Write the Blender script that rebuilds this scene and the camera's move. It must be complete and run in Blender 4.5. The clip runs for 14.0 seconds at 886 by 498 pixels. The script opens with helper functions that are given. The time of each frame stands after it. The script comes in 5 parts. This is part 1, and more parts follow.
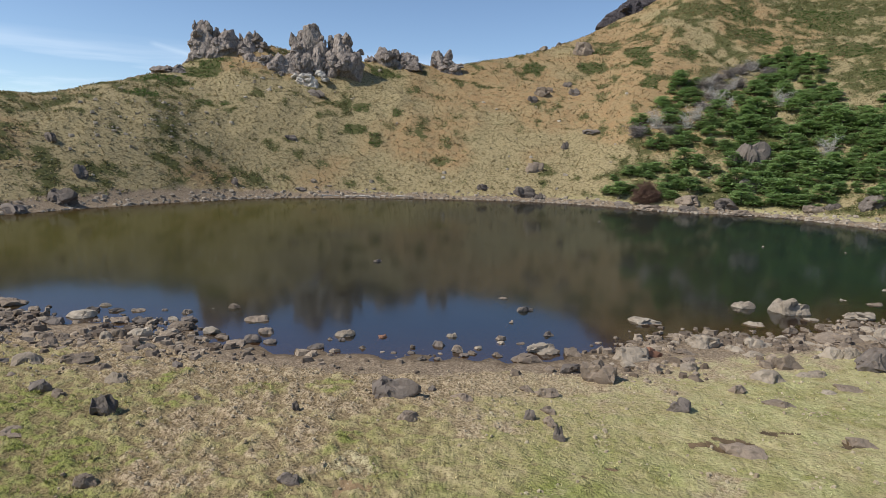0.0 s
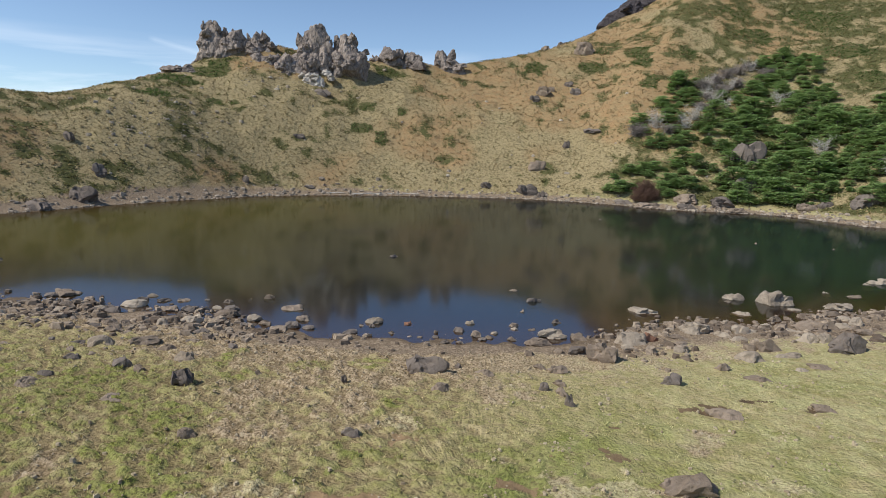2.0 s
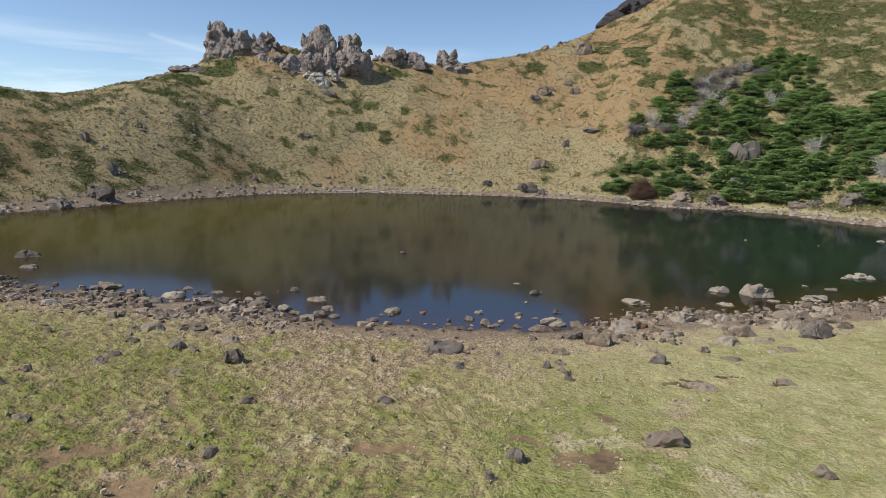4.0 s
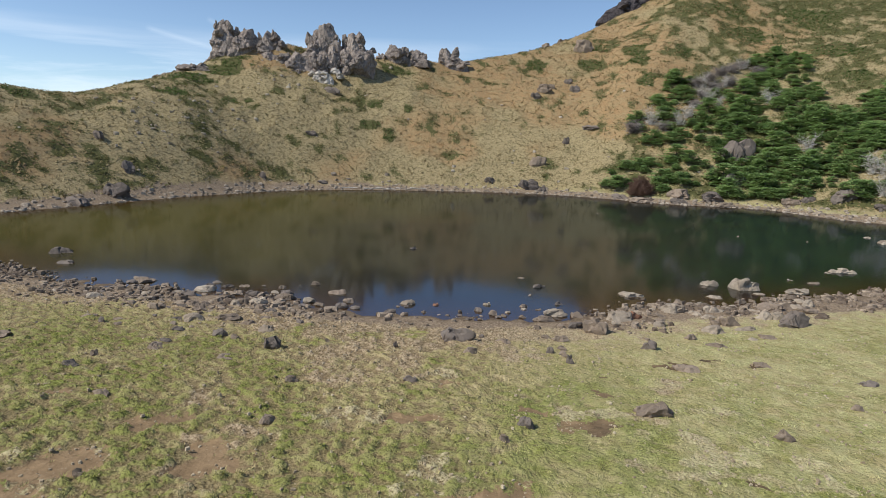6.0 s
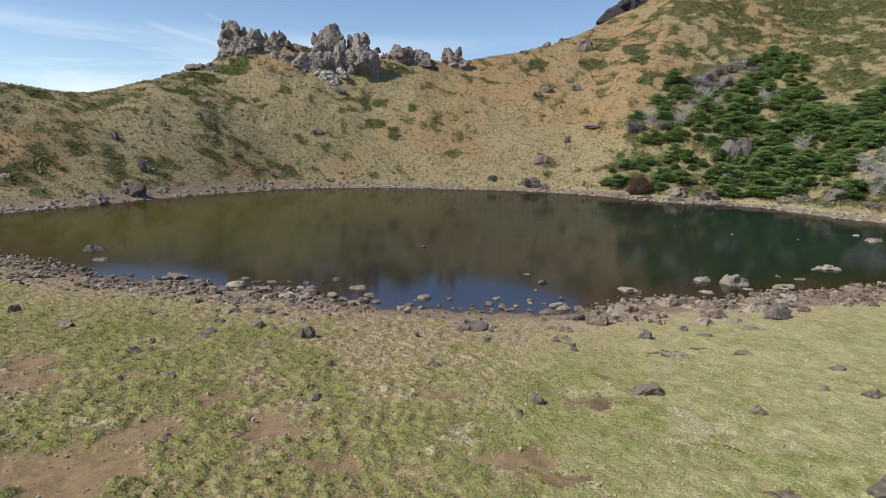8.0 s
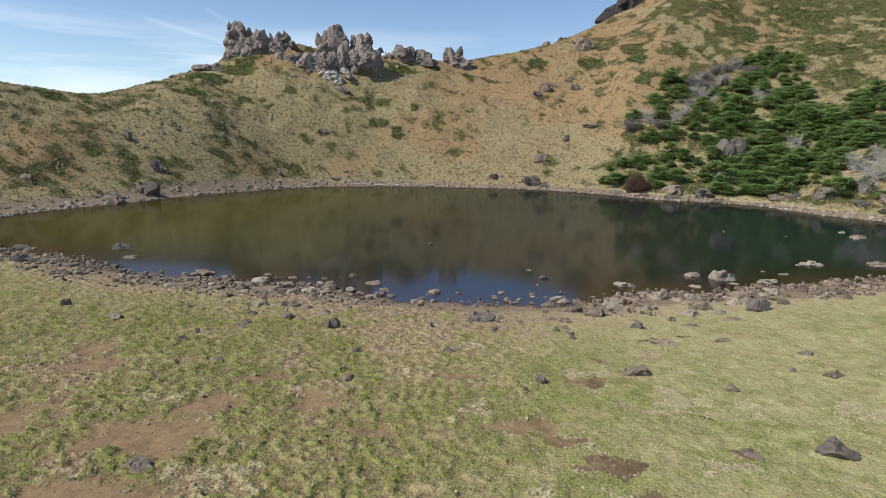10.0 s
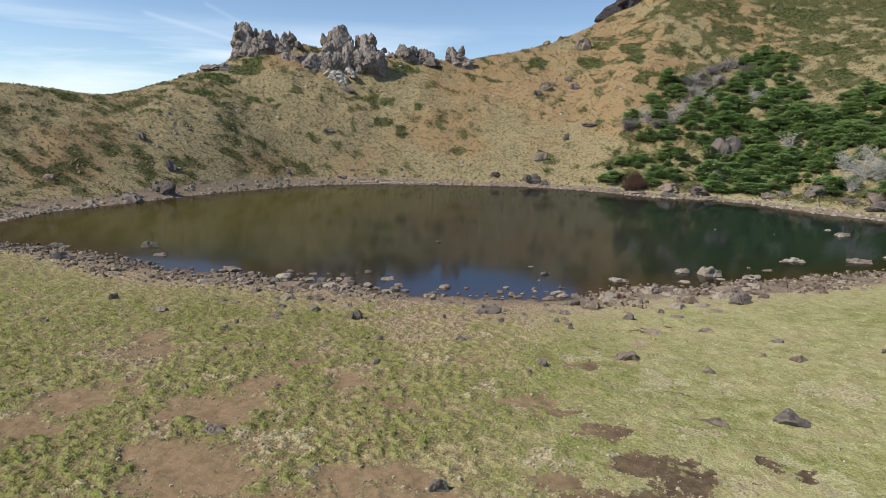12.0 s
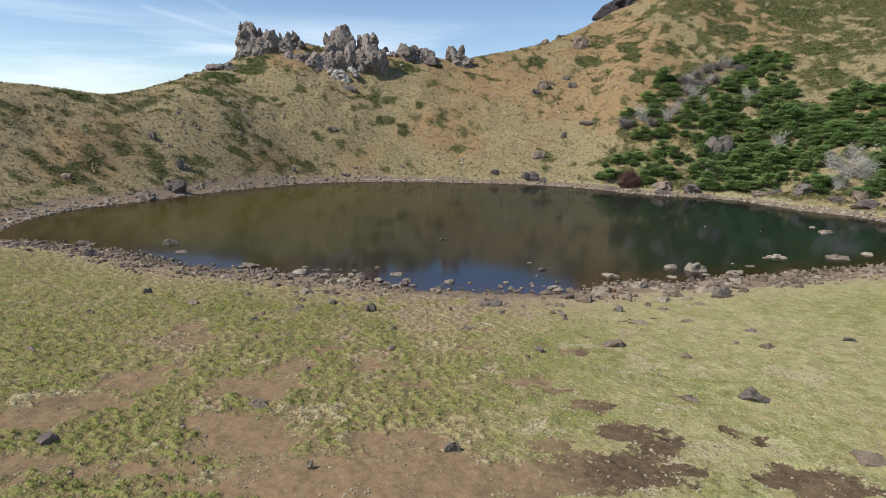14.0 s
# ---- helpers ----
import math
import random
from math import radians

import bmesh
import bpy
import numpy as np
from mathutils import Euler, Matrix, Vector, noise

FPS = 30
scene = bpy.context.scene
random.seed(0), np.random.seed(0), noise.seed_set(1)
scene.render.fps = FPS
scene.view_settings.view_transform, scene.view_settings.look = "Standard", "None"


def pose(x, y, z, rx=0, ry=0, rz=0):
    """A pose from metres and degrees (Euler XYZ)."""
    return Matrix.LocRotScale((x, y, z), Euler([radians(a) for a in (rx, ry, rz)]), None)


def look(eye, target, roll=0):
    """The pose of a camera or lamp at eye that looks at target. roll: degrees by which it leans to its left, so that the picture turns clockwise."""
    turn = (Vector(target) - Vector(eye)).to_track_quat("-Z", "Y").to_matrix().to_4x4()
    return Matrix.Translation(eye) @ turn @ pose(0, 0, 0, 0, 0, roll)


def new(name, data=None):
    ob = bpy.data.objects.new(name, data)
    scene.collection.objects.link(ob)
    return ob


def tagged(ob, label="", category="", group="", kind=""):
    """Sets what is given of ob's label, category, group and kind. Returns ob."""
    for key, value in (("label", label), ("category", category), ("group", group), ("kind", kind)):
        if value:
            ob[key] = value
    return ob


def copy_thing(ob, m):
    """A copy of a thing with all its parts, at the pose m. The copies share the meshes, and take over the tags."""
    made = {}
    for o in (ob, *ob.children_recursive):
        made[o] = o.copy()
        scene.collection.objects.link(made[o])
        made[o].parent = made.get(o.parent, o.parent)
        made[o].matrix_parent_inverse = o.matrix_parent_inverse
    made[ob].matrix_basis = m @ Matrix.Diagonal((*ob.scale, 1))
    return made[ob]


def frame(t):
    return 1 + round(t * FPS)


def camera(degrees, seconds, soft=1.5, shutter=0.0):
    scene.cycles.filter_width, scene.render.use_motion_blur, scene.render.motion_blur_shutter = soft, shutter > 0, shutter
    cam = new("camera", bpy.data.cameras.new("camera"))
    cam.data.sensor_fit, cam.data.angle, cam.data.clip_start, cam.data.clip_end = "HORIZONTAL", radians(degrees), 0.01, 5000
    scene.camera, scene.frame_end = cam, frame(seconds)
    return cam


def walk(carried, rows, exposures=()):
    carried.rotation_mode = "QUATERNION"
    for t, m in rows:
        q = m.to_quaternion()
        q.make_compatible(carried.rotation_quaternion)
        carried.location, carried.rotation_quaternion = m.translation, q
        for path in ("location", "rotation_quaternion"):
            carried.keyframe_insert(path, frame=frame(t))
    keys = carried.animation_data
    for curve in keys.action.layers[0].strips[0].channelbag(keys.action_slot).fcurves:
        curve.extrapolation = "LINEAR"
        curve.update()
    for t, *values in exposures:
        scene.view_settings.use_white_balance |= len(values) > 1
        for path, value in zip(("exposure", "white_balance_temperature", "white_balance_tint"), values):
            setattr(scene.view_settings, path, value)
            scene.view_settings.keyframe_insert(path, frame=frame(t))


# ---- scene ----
cam = camera(72.1, 14.0, soft=0.5)
PATH = [
    (0, (2.575, -11.598, 10.555), (2.142, -9.671, 10.246), 1.3),
    (0.5, (2.453, -12.62, 10.7), (2.019, -10.693, 10.388), 1.3),
    (1, (2.341, -13.648, 10.837), (1.908, -11.721, 10.522), 1.4),
    (1.5, (2.287, -14.751, 10.993), (1.855, -12.825, 10.675), 1.4),
    (2, (2.222, -15.8, 11.14), (1.791, -13.874, 10.819), 1.4),
    (2.5, (2.272, -16.872, 11.311), (1.841, -14.946, 10.986), 1.4),
    (3, (2.292, -17.974, 11.466), (1.862, -16.049, 11.139), 1.4),
    (5.5, (2.232, -23.039, 12.455), (1.806, -21.116, 12.108), 1.4),
    (6, (2.22, -24.009, 12.664), (1.794, -22.086, 12.313), 1.4),
    (6.5, (2.179, -25.001, 12.877), (1.752, -23.079, 12.524), 1.4),
    (7, (2.1, -26.041, 13.098), (1.674, -24.12, 12.74), 1.4),
    (7.5, (2.031, -27.096, 13.364), (1.606, -25.175, 13.003), 1.4),
    (8, (1.988, -28.186, 13.643), (1.563, -26.266, 13.277), 1.4),
    (10.5, (2.054, -33.882, 14.988), (1.633, -31.965, 14.604), 1.3),
    (11, (2.09, -35.174, 15.332), (1.668, -33.258, 14.943), 1.3),
    (11.5, (2.112, -36.378, 15.638), (1.691, -34.463, 15.245), 1.3),
    (12, (2.126, -37.641, 15.995), (1.706, -35.726, 15.598), 1.3),
    (12.5, (2.173, -38.927, 16.385), (1.754, -37.013, 15.984), 1.3),
    (13, (2.213, -40.134, 16.742), (1.796, -38.221, 16.335), 1.3),
    (13.5, (2.302, -41.365, 17.021), (1.887, -39.452, 16.611), 1.3),
    (14, (2.46, -42.44, 17.324), (2.046, -40.528, 16.909), 1.3),
]
walk(cam, [(t, look(eye, target, roll)) for t, eye, target, roll in PATH])

# ---- sky and sun ----
SUN_HIGH, SUN_WAY = radians(47), (-0.86, -0.51)
world = bpy.data.worlds.new("sky")
scene.world = world
world.use_nodes = True
wt = world.node_tree
wt.nodes.clear()


def wnode(kind, **given):
    n = wt.nodes.new(kind)
    for key, value in given.items():
        n.inputs[key.replace("_", " ")].default_value = value
    return n


sky = wt.nodes.new("ShaderNodeTexSky")
sky.sky_type, sky.sun_disc = "NISHITA", False
sky.sun_elevation, sky.sun_rotation = SUN_HIGH, math.atan2(SUN_WAY[0], SUN_WAY[1])
sky.altitude, sky.air_density, sky.dust_density, sky.ozone_density = 1900, 1.0, 0.15, 2.2
coord = wt.nodes.new("ShaderNodeTexCoord")
# thin high cloud, drawn out along the horizon
spread = wnode("ShaderNodeMapping", Scale=(1.6, 1.6, 17.0), Rotation=(0.06, -0.10, 0.4))
veil = wnode("ShaderNodeTexNoise", Scale=1.7, Detail=6.0, Roughness=0.55, Distortion=0.4)
cut = wt.nodes.new("ShaderNodeMapRange")
cut.inputs[1].default_value, cut.inputs[2].default_value, cut.inputs[4].default_value = 0.42, 0.72, 0.75
split = wt.nodes.new("ShaderNodeSeparateXYZ")
low = wt.nodes.new("ShaderNodeMapRange")
low.inputs[1].default_value, low.inputs[2].default_value, low.inputs[3].default_value, low.inputs[4].default_value = 0.10, 0.155, 1.0, 0.0
both = wt.nodes.new("ShaderNodeMath")
both.operation = "MULTIPLY"
cloud = wt.nodes.new("ShaderNodeMix")
cloud.data_type = "RGBA"
cloud.inputs[7].default_value = (7.6, 8.3, 9.2, 1)
back = wnode("ShaderNodeBackground", Strength=0.135)
out = wt.nodes.new("ShaderNodeOutputWorld")
link = wt.links.new
link(coord.outputs["Generated"], spread.inputs["Vector"])
link(spread.outputs[0], veil.inputs["Vector"])
link(veil.outputs[0], cut.inputs[0])
link(coord.outputs["Generated"], split.inputs[0])
link(split.outputs[2], low.inputs[0])
link(cut.outputs[0], both.inputs[0])
link(low.outputs[0], both.inputs[1])
link(both.outputs[0], cloud.inputs[0])
link(sky.outputs[0], cloud.inputs[6])
# two faint vapour trails: the plane of each, its middle and its reach
last = cloud.outputs[2]
for plane, middle, reach, faint in (((-0.2666, -0.0269, -0.9634), (-0.5562, 0.8206, 0.131), 0.9976, 0.15), ((-0.4349, -0.1055, -0.8943), (-0.5167, 0.8425, 0.152), 0.9994, 0.09)):
    off, along = wt.nodes.new("ShaderNodeVectorMath"), wt.nodes.new("ShaderNodeVectorMath")
    off.operation = along.operation = "DOT_PRODUCT"
    off.inputs[1].default_value, along.inputs[1].default_value = plane, middle
    side, wide, long, trail = wt.nodes.new("ShaderNodeMath"), wt.nodes.new("ShaderNodeMapRange"), wt.nodes.new("ShaderNodeMapRange"), wt.nodes.new("ShaderNodeMath")
    side.operation, trail.operation = "ABSOLUTE", "MULTIPLY"
    wide.inputs[1].default_value, wide.inputs[2].default_value, wide.inputs[3].default_value, wide.inputs[4].default_value = 0.0, 0.005, faint, 0.0
    long.inputs[1].default_value, long.inputs[2].default_value = reach, reach + 0.25 * (1 - reach)
    add = wt.nodes.new("ShaderNodeMix")
    add.data_type = "RGBA"
    add.inputs[7].default_value = (8.0, 8.8, 9.6, 1)
    link(coord.outputs["Generated"], off.inputs[0])
    link(coord.outputs["Generated"], along.inputs[0])
    link(off.outputs["Value"], side.inputs[0])
    link(side.outputs[0], wide.inputs[0])
    link(along.outputs["Value"], long.inputs[0])
    link(wide.outputs[0], trail.inputs[0])
    link(long.outputs[0], trail.inputs[1])
    link(trail.outputs[0], add.inputs[0])
    link(last, add.inputs[6])
    last = add.outputs[2]
link(last, back.inputs["Color"])
link(back.outputs[0], out.inputs["Surface"])

lamp = bpy.data.lights.new("sun", "SUN")
lamp.energy, lamp.angle, lamp.color = 4.45, radians(0.53), (1.0, 0.95, 0.87)
sun = new("sun", lamp)
sun.matrix_world = look((SUN_WAY[0] * math.cos(SUN_HIGH) * 300, SUN_WAY[1] * math.cos(SUN_HIGH) * 300, 300 * math.sin(SUN_HIGH)), (0, 0, 0))

# ---- terrain: a crater bowl round a shallow lake, water level at z = 0 ----
CENTRE = (-12.0, 72.0)
SHORE = [(-73, 24), (-60, 23.5), (-51, 21.3), (-43, 18.9), (-36, 18.2), (-25, 18.5), (-17, 17.3), (-11.7, 16.6), (-6.5, 17.5),
         (-1.4, 18.8), (3.2, 20.2), (5.6, 23.5), (9.3, 26), (14.4, 27.6), (18.3, 30), (24.7, 34), (34.8, 40), (43, 45.7), (58, 57),
         (67, 69), (66, 79), (59, 93), (49, 102), (41, 114), (30, 117), (20, 118), (9, 125), (-6, 130.5), (-24, 129), (-40, 125),
         (-55, 118.5), (-67, 108), (-75, 91), (-80, 75), (-83, 60), (-86, 50), (-85, 40), (-80, 29)]
# the rim seen from the lake: azimuth in degrees, distance behind the shore, height, bulge of the slope
RIM = [(-180, 90, 4.5, 0), (-145, 90, 5, 0), (-128, 75, 9, 0), (-115, 60, 18, 0), (-100, 60, 23, 0.1), (-88, 58, 25.4, 0.35),
       (-74, 52, 22.4, 1.0), (-67, 52, 24.9, 0.9), (-60, 58, 28.9, 0.7), (-53, 70, 34.0, 0.5), (-46, 72, 42.6, 0.3), (-38, 70, 43.1, 0.1), (-30, 70, 41.2, 0),
       (-22, 72, 42.4, 0), (-14, 76, 41.5, 0), (-6, 88, 46.2, 0.1), (1, 104, 53, 0.15), (8, 150, 71.6, 0.1), (16, 190, 106, 0), (26, 230, 106, 0),
       (42, 240, 104, 0), (60, 210, 90, 0), (80, 150, 50, 0), (100, 100, 18, 0), (125, 90, 6, 0), (150, 90, 4.5, 0)]


def noise2(x, y, seed=0):
    """Smooth gradient noise over the plane, about -1 to 1."""
    xi, yi = np.floor(x).astype(np.int64), np.floor(y).astype(np.int64)
    xf, yf = x - xi, y - yi
    u, v = xf * xf * xf * (xf * (xf * 6 - 15) + 10), yf * yf * yf * (yf * (yf * 6 - 15) + 10)

    def corner(dx, dy):
        h = ((xi + dx) * 374761393 + (yi + dy) * 668265263 + seed * 974711) & 0xFFFFFFFF
        h = ((h ^ (h >> 13)) * 1274126177) & 0xFFFFFFFF
        a = (h ^ (h >> 16)) * (2 * np.pi / 2**32)
        return np.cos(a) * (xf - dx) + np.sin(a) * (yf - dy)

    low = corner(0, 0) * (1 - u) + corner(1, 0) * u
    high = corner(0, 1) * (1 - u) + corner(1, 1) * u
    return 1.5 * (low * (1 - v) + high * v)


def fractal(x, y, size, octaves=4, seed=0):
    total, gain = 0, 1.0
    for n in range(octaves):
        total = total + gain * noise2(x / size * 2**n + 17.3 * n, y / size * 2**n - 9.1 * n, seed + n)
        gain *= 0.5
    return total


def smooth(a, b, x):
    t = np.clip((x - a) / (b - a), 0, 1)
    return t * t * (3 - 2 * t)


def closed_curve(points, n):
    p = np.array(points, float)
    a, b, c, d = np.roll(p, 1, 0), p, np.roll(p, -1, 0), np.roll(p, -2, 0)
    rows = [0.5 * (2 * b + (c - a) * t + (2 * a - 5 * b + 4 * c - d) * t * t + (3 * b - a - 3 * c + d) * t**3) for t in np.arange(n) / n]
    return np.stack(rows, 1).reshape(-1, 2)


SHORELINE = closed_curve(SHORE, 6)


def behind_shore(x, y):
    """Distance from the water's edge, below zero over the lake."""
    p = np.stack([np.ravel(x), np.ravel(y)], 1)
    best, inside = np.full(len(p), 1e12), np.zeros(len(p), bool)
    for a, b in zip(SHORELINE, np.roll(SHORELINE, -1, 0)):
        e = b - a
        t = np.clip(((p - a) @ e) / (e @ e), 0, 1)
        best = np.minimum(best, (p[:, 0] - a[0] - t * e[0]) ** 2 + (p[:, 1] - a[1] - t * e[1]) ** 2)
        inside ^= ((a[1] > p[:, 1]) != (b[1] > p[:, 1])) & (p[:, 0] < a[0] + (p[:, 1] - a[1]) / (e[1] + 1e-12) * e[0])
    return (np.sqrt(best) * np.where(inside, -1, 1)).reshape(np.shape(x))


def rim_table():
    rows = np.array(RIM, float)
    az = np.arange(-180, 180, 0.5)
    out = []
    for n in (1, 2, 3):
        v = np.interp(az, rows[:, 0], rows[:, n], period=360)
        k = np.exp(-0.5 * (np.arange(-12, 13) / 4.0) ** 2)
        out.append(np.convolve(np.r_[v[-12:], v, v[:12]], k / k.sum(), "valid"))
    return az, *out


RIM_AZ, RIM_AWAY, RIM_HIGH, RIM_BULGE = rim_table()


def ground_height(x, y, d=None, rough=True):
    x, y = np.asarray(x, float), np.asarray(y, float)
    d = behind_shore(x, y) if d is None else d
    az = np.degrees(np.arctan2(x - CENTRE[0], y - CENTRE[1]))
    away, high, bulge = (np.interp(az, RIM_AZ, v, period=360) for v in (RIM_AWAY, RIM_HIGH, RIM_BULGE))
    o = np.maximum(d, 0)
    steep = smooth(6, 14, high)
    lag = 4 * steep
    rise = (o - lag * (1 - np.exp(-o / 6))) / (away - lag)
    rise = rise + bulge * np.clip(rise, 0, 1) * (1 - np.clip(rise, 0, 1))
    over = np.maximum(rise - 0.96, 0)
    z = high * (np.minimum(rise, 0.96) + 0.5 * (1 - np.exp(-over / 0.04)) * 0.04 - 0.30 * np.maximum(over - 0.04, 0) / (1 + 0.8 * over))
    z = z - 0.45 * (1 - np.exp(np.minimum(d, 0) / 7)) * smooth(0, -40, d) * 6 + np.minimum(d, 0) * 0.035 * (d > -30) - 1.05 * (d <= -30)
    z = z + 2.0 * np.exp(-(((x + 97) / 9) ** 2 + ((y - 170) / 9) ** 2)) + 3.0 * np.exp(-(((x + 75) / 8) ** 2 + ((y - 174) / 7) ** 2))
    if rough:
        hill = smooth(3, 25, o) * steep
        z = z + hill * (1.3 * fractal(x, y, 34, 3, 5) + 0.55 * fractal(x, y, 7, 3, 9)) * (1 - 0.5 * smooth(0.8, 1.0, rise))
        flat = smooth(0.5, 6, o) * (1 - steep)
        z = z + flat * (0.10 * fractal(x, y, 9, 3, 21) + 0.05 * fractal(x, y, 1.2, 3, 25))
        z = z + 0.05 * fractal(x, y, 2.0, 2, 31) * smooth(-6, 0, d)
    return z

# ---- materials ----
class Nodes:
    """A small builder for a node material."""

    def __init__(self, name, rough=0.9, spec=0.25):
        self.mat = bpy.data.materials.new(name)
        self.mat.use_nodes = True
        self.tree = self.mat.node_tree
        self.bsdf = self.tree.nodes["Principled BSDF"]
        self.bsdf.inputs["Roughness"].default_value = rough
        self.bsdf.inputs["Specular IOR Level"].default_value = spec

    def put(self, a, b):
        self.tree.links.new(a, b)

    def node(self, kind):
        return self.tree.nodes.new(kind)

    def place(self):
        return self.node("ShaderNodeNewGeometry").outputs["Position"]

    def own(self):
        return self.node("ShaderNodeTexCoord").outputs["Object"]

    def noise(self, vector, scale, detail=4.0, rough=0.55):
        n = self.node("ShaderNodeTexNoise")
        n.inputs["Scale"].default_value, n.inputs["Detail"].default_value, n.inputs["Roughness"].default_value = scale, detail, rough
        self.put(vector, n.inputs["Vector"])
        return n.outputs[0]

    def cells(self, vector, scale, feature="F1"):
        n = self.node("ShaderNodeTexVoronoi")
        n.feature = feature
        n.inputs["Scale"].default_value = scale
        self.put(vector, n.inputs["Vector"])
        return n.outputs

    def ramp(self, value, a, b, low=0.0, high=1.0):
        n = self.node("ShaderNodeMapRange")
        n.inputs[1].default_value, n.inputs[2].default_value, n.inputs[3].default_value, n.inputs[4].default_value = a, b, low, high
        self.put(value, n.inputs[0])
        return n.outputs[0]

    def math(self, how, a, b):
        n = self.node("ShaderNodeMath")
        n.operation = how
        for k, v in enumerate((a, b)):
            if isinstance(v, (int, float)):
                n.inputs[k].default_value = v
            else:
                self.put(v, n.inputs[k])
        return n.outputs[0]

    def mix(self, factor, a, b, how="MIX"):
        n = self.node("ShaderNodeMix")
        n.data_type, n.blend_type = "RGBA", how
        for k, v in ((0, factor), (6, a), (7, b)):
            if isinstance(v, (int, float)):
                n.inputs[k].default_value = v
            elif isinstance(v, tuple):
                n.inputs[k].default_value = (*v, 1)
            else:
                self.put(v, n.inputs[k])
        return n.outputs[2]

    def attribute(self, name):
        n = self.node("ShaderNodeAttribute")
        n.attribute_name = name
        s = self.node("ShaderNodeSeparateColor")
        self.put(n.outputs["Color"], s.inputs[0])
        return s.outputs

    def island(self):
        return self.node("ShaderNodeNewGeometry").outputs["Random Per Island"]

    def chance(self):
        return self.node("ShaderNodeObjectInfo").outputs["Random"]

    def bump(self, height, strength, distance):
        n = self.node("ShaderNodeBump")
        n.inputs["Strength"].default_value, n.inputs["Distance"].default_value = strength, distance
        self.put(height, n.inputs["Height"])
        self.put(n.outputs[0], self.bsdf.inputs["Normal"])

    def colour(self, c):
        if isinstance(c, tuple):
            self.bsdf.inputs["Base Color"].default_value = (*c, 1)
        else:
            self.put(c, self.bsdf.inputs["Base Color"])
        return self


def ground_material():
    m = Nodes("ground", 0.95, 0.12)
    p = m.place()
    cover, tone = m.attribute("cover"), m.attribute("tone")
    fine, grain, mid = m.noise(p, 9.0, 6), m.noise(p, 2.2, 5), m.noise(p, 0.55, 5)
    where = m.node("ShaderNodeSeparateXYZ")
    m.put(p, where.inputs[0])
    east_veil = m.ramp(where.outputs[0], -3.0, 12.0)
    # meadow turf: green, straw and bare crumbs between
    turf = m.mix(m.ramp(grain, 0.35, 0.65), (0.43, 0.35, 0.19), (0.285, 0.25, 0.105))
    turf = m.mix(m.math("MULTIPLY", tone[0], m.ramp(mid, 0.3, 0.65, 0.4, 1.0)), turf, m.mix(m.ramp(fine, 0.35, 0.65), (0.135, 0.150, 0.036), (0.255, 0.275, 0.070)))
    dry = m.mix(m.ramp(fine, 0.38, 0.62), (0.255, 0.180, 0.108), (0.46, 0.365, 0.235))
    turf = m.mix(m.ramp(m.math("ADD", tone[1], m.math("MULTIPLY", m.math("SUBTRACT", m.noise(p, 1.4, 6, 0.7), 0.5), 1.4)), 0.35, 0.7), turf, dry)
    bleached = m.math("ADD", tone[2], m.math("MULTIPLY", m.math("SUBTRACT", m.noise(p, 2.6, 6, 0.75), 0.5), 1.9))
    turf = m.mix(m.ramp(bleached, 0.55, 0.9, 0, 0.75), turf, m.mix(m.ramp(fine, 0.4, 0.6), (0.33, 0.265, 0.155), (0.56, 0.48, 0.30)))
    # crumbs and old thatch, thicker on the grazed western side, thinned eastward as painted lens veil
    crumbs = m.math("SUBTRACT", 1.0, m.math("MULTIPLY", east_veil, 0.6))
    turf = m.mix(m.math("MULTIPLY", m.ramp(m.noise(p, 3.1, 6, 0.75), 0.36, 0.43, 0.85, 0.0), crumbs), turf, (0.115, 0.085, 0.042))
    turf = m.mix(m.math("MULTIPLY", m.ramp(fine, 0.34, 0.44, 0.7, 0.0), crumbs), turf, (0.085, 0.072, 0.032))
    # paler, drier sward to the east, with lens veil painted into its colour
    turf = m.mix(m.math("MULTIPLY", east_veil, m.ramp(m.noise(p, 0.9, 5, 0.7), 0.4, 0.62, 0.0, 0.65)), turf, m.mix(m.ramp(fine, 0.35, 0.65), (0.36, 0.35, 0.155), (0.52, 0.49, 0.25)))
    # thatch and bare crumbs in the gaps between the clumps, their shade painted in too
    gap = m.math("ADD", m.attribute("relief")[0], m.math("MULTIPLY", m.math("SUBTRACT", grain, 0.5), 0.7))
    turf = m.mix(m.ramp(gap, 0.12, 0.42, 0.75, 0.0), turf, m.mix(m.ramp(fine, 0.4, 0.6), (0.135, 0.095, 0.050), (0.275, 0.205, 0.115)))
    # hill grass: straw, rust, dark mats
    hill = m.mix(m.ramp(grain, 0.3, 0.7), (0.25, 0.198, 0.105), (0.395, 0.322, 0.176))
    hill = m.mix(m.ramp(m.noise(p, 1.3, 6, 0.75), 0.39, 0.50, 0.8, 0.0), hill, (0.105, 0.083, 0.036))
    hill = m.mix(m.math("MULTIPLY", m.ramp(tone[1], 0.2, 0.9), m.ramp(mid, 0.3, 0.65, 0.25, 0.95)), hill, m.mix(m.ramp(fine, 0.35, 0.65), (0.245, 0.150, 0.068), (0.41, 0.270, 0.138)))
    dark = m.math("ADD", tone[2], m.math("MULTIPLY", m.math("SUBTRACT", grain, 0.5), 1.1))
    hill = m.mix(m.ramp(dark, 0.42, 0.62), hill, m.mix(m.ramp(fine, 0.3, 0.7), (0.060, 0.066, 0.024), (0.120, 0.115, 0.045)))
    base = m.mix(cover[2], turf, hill)
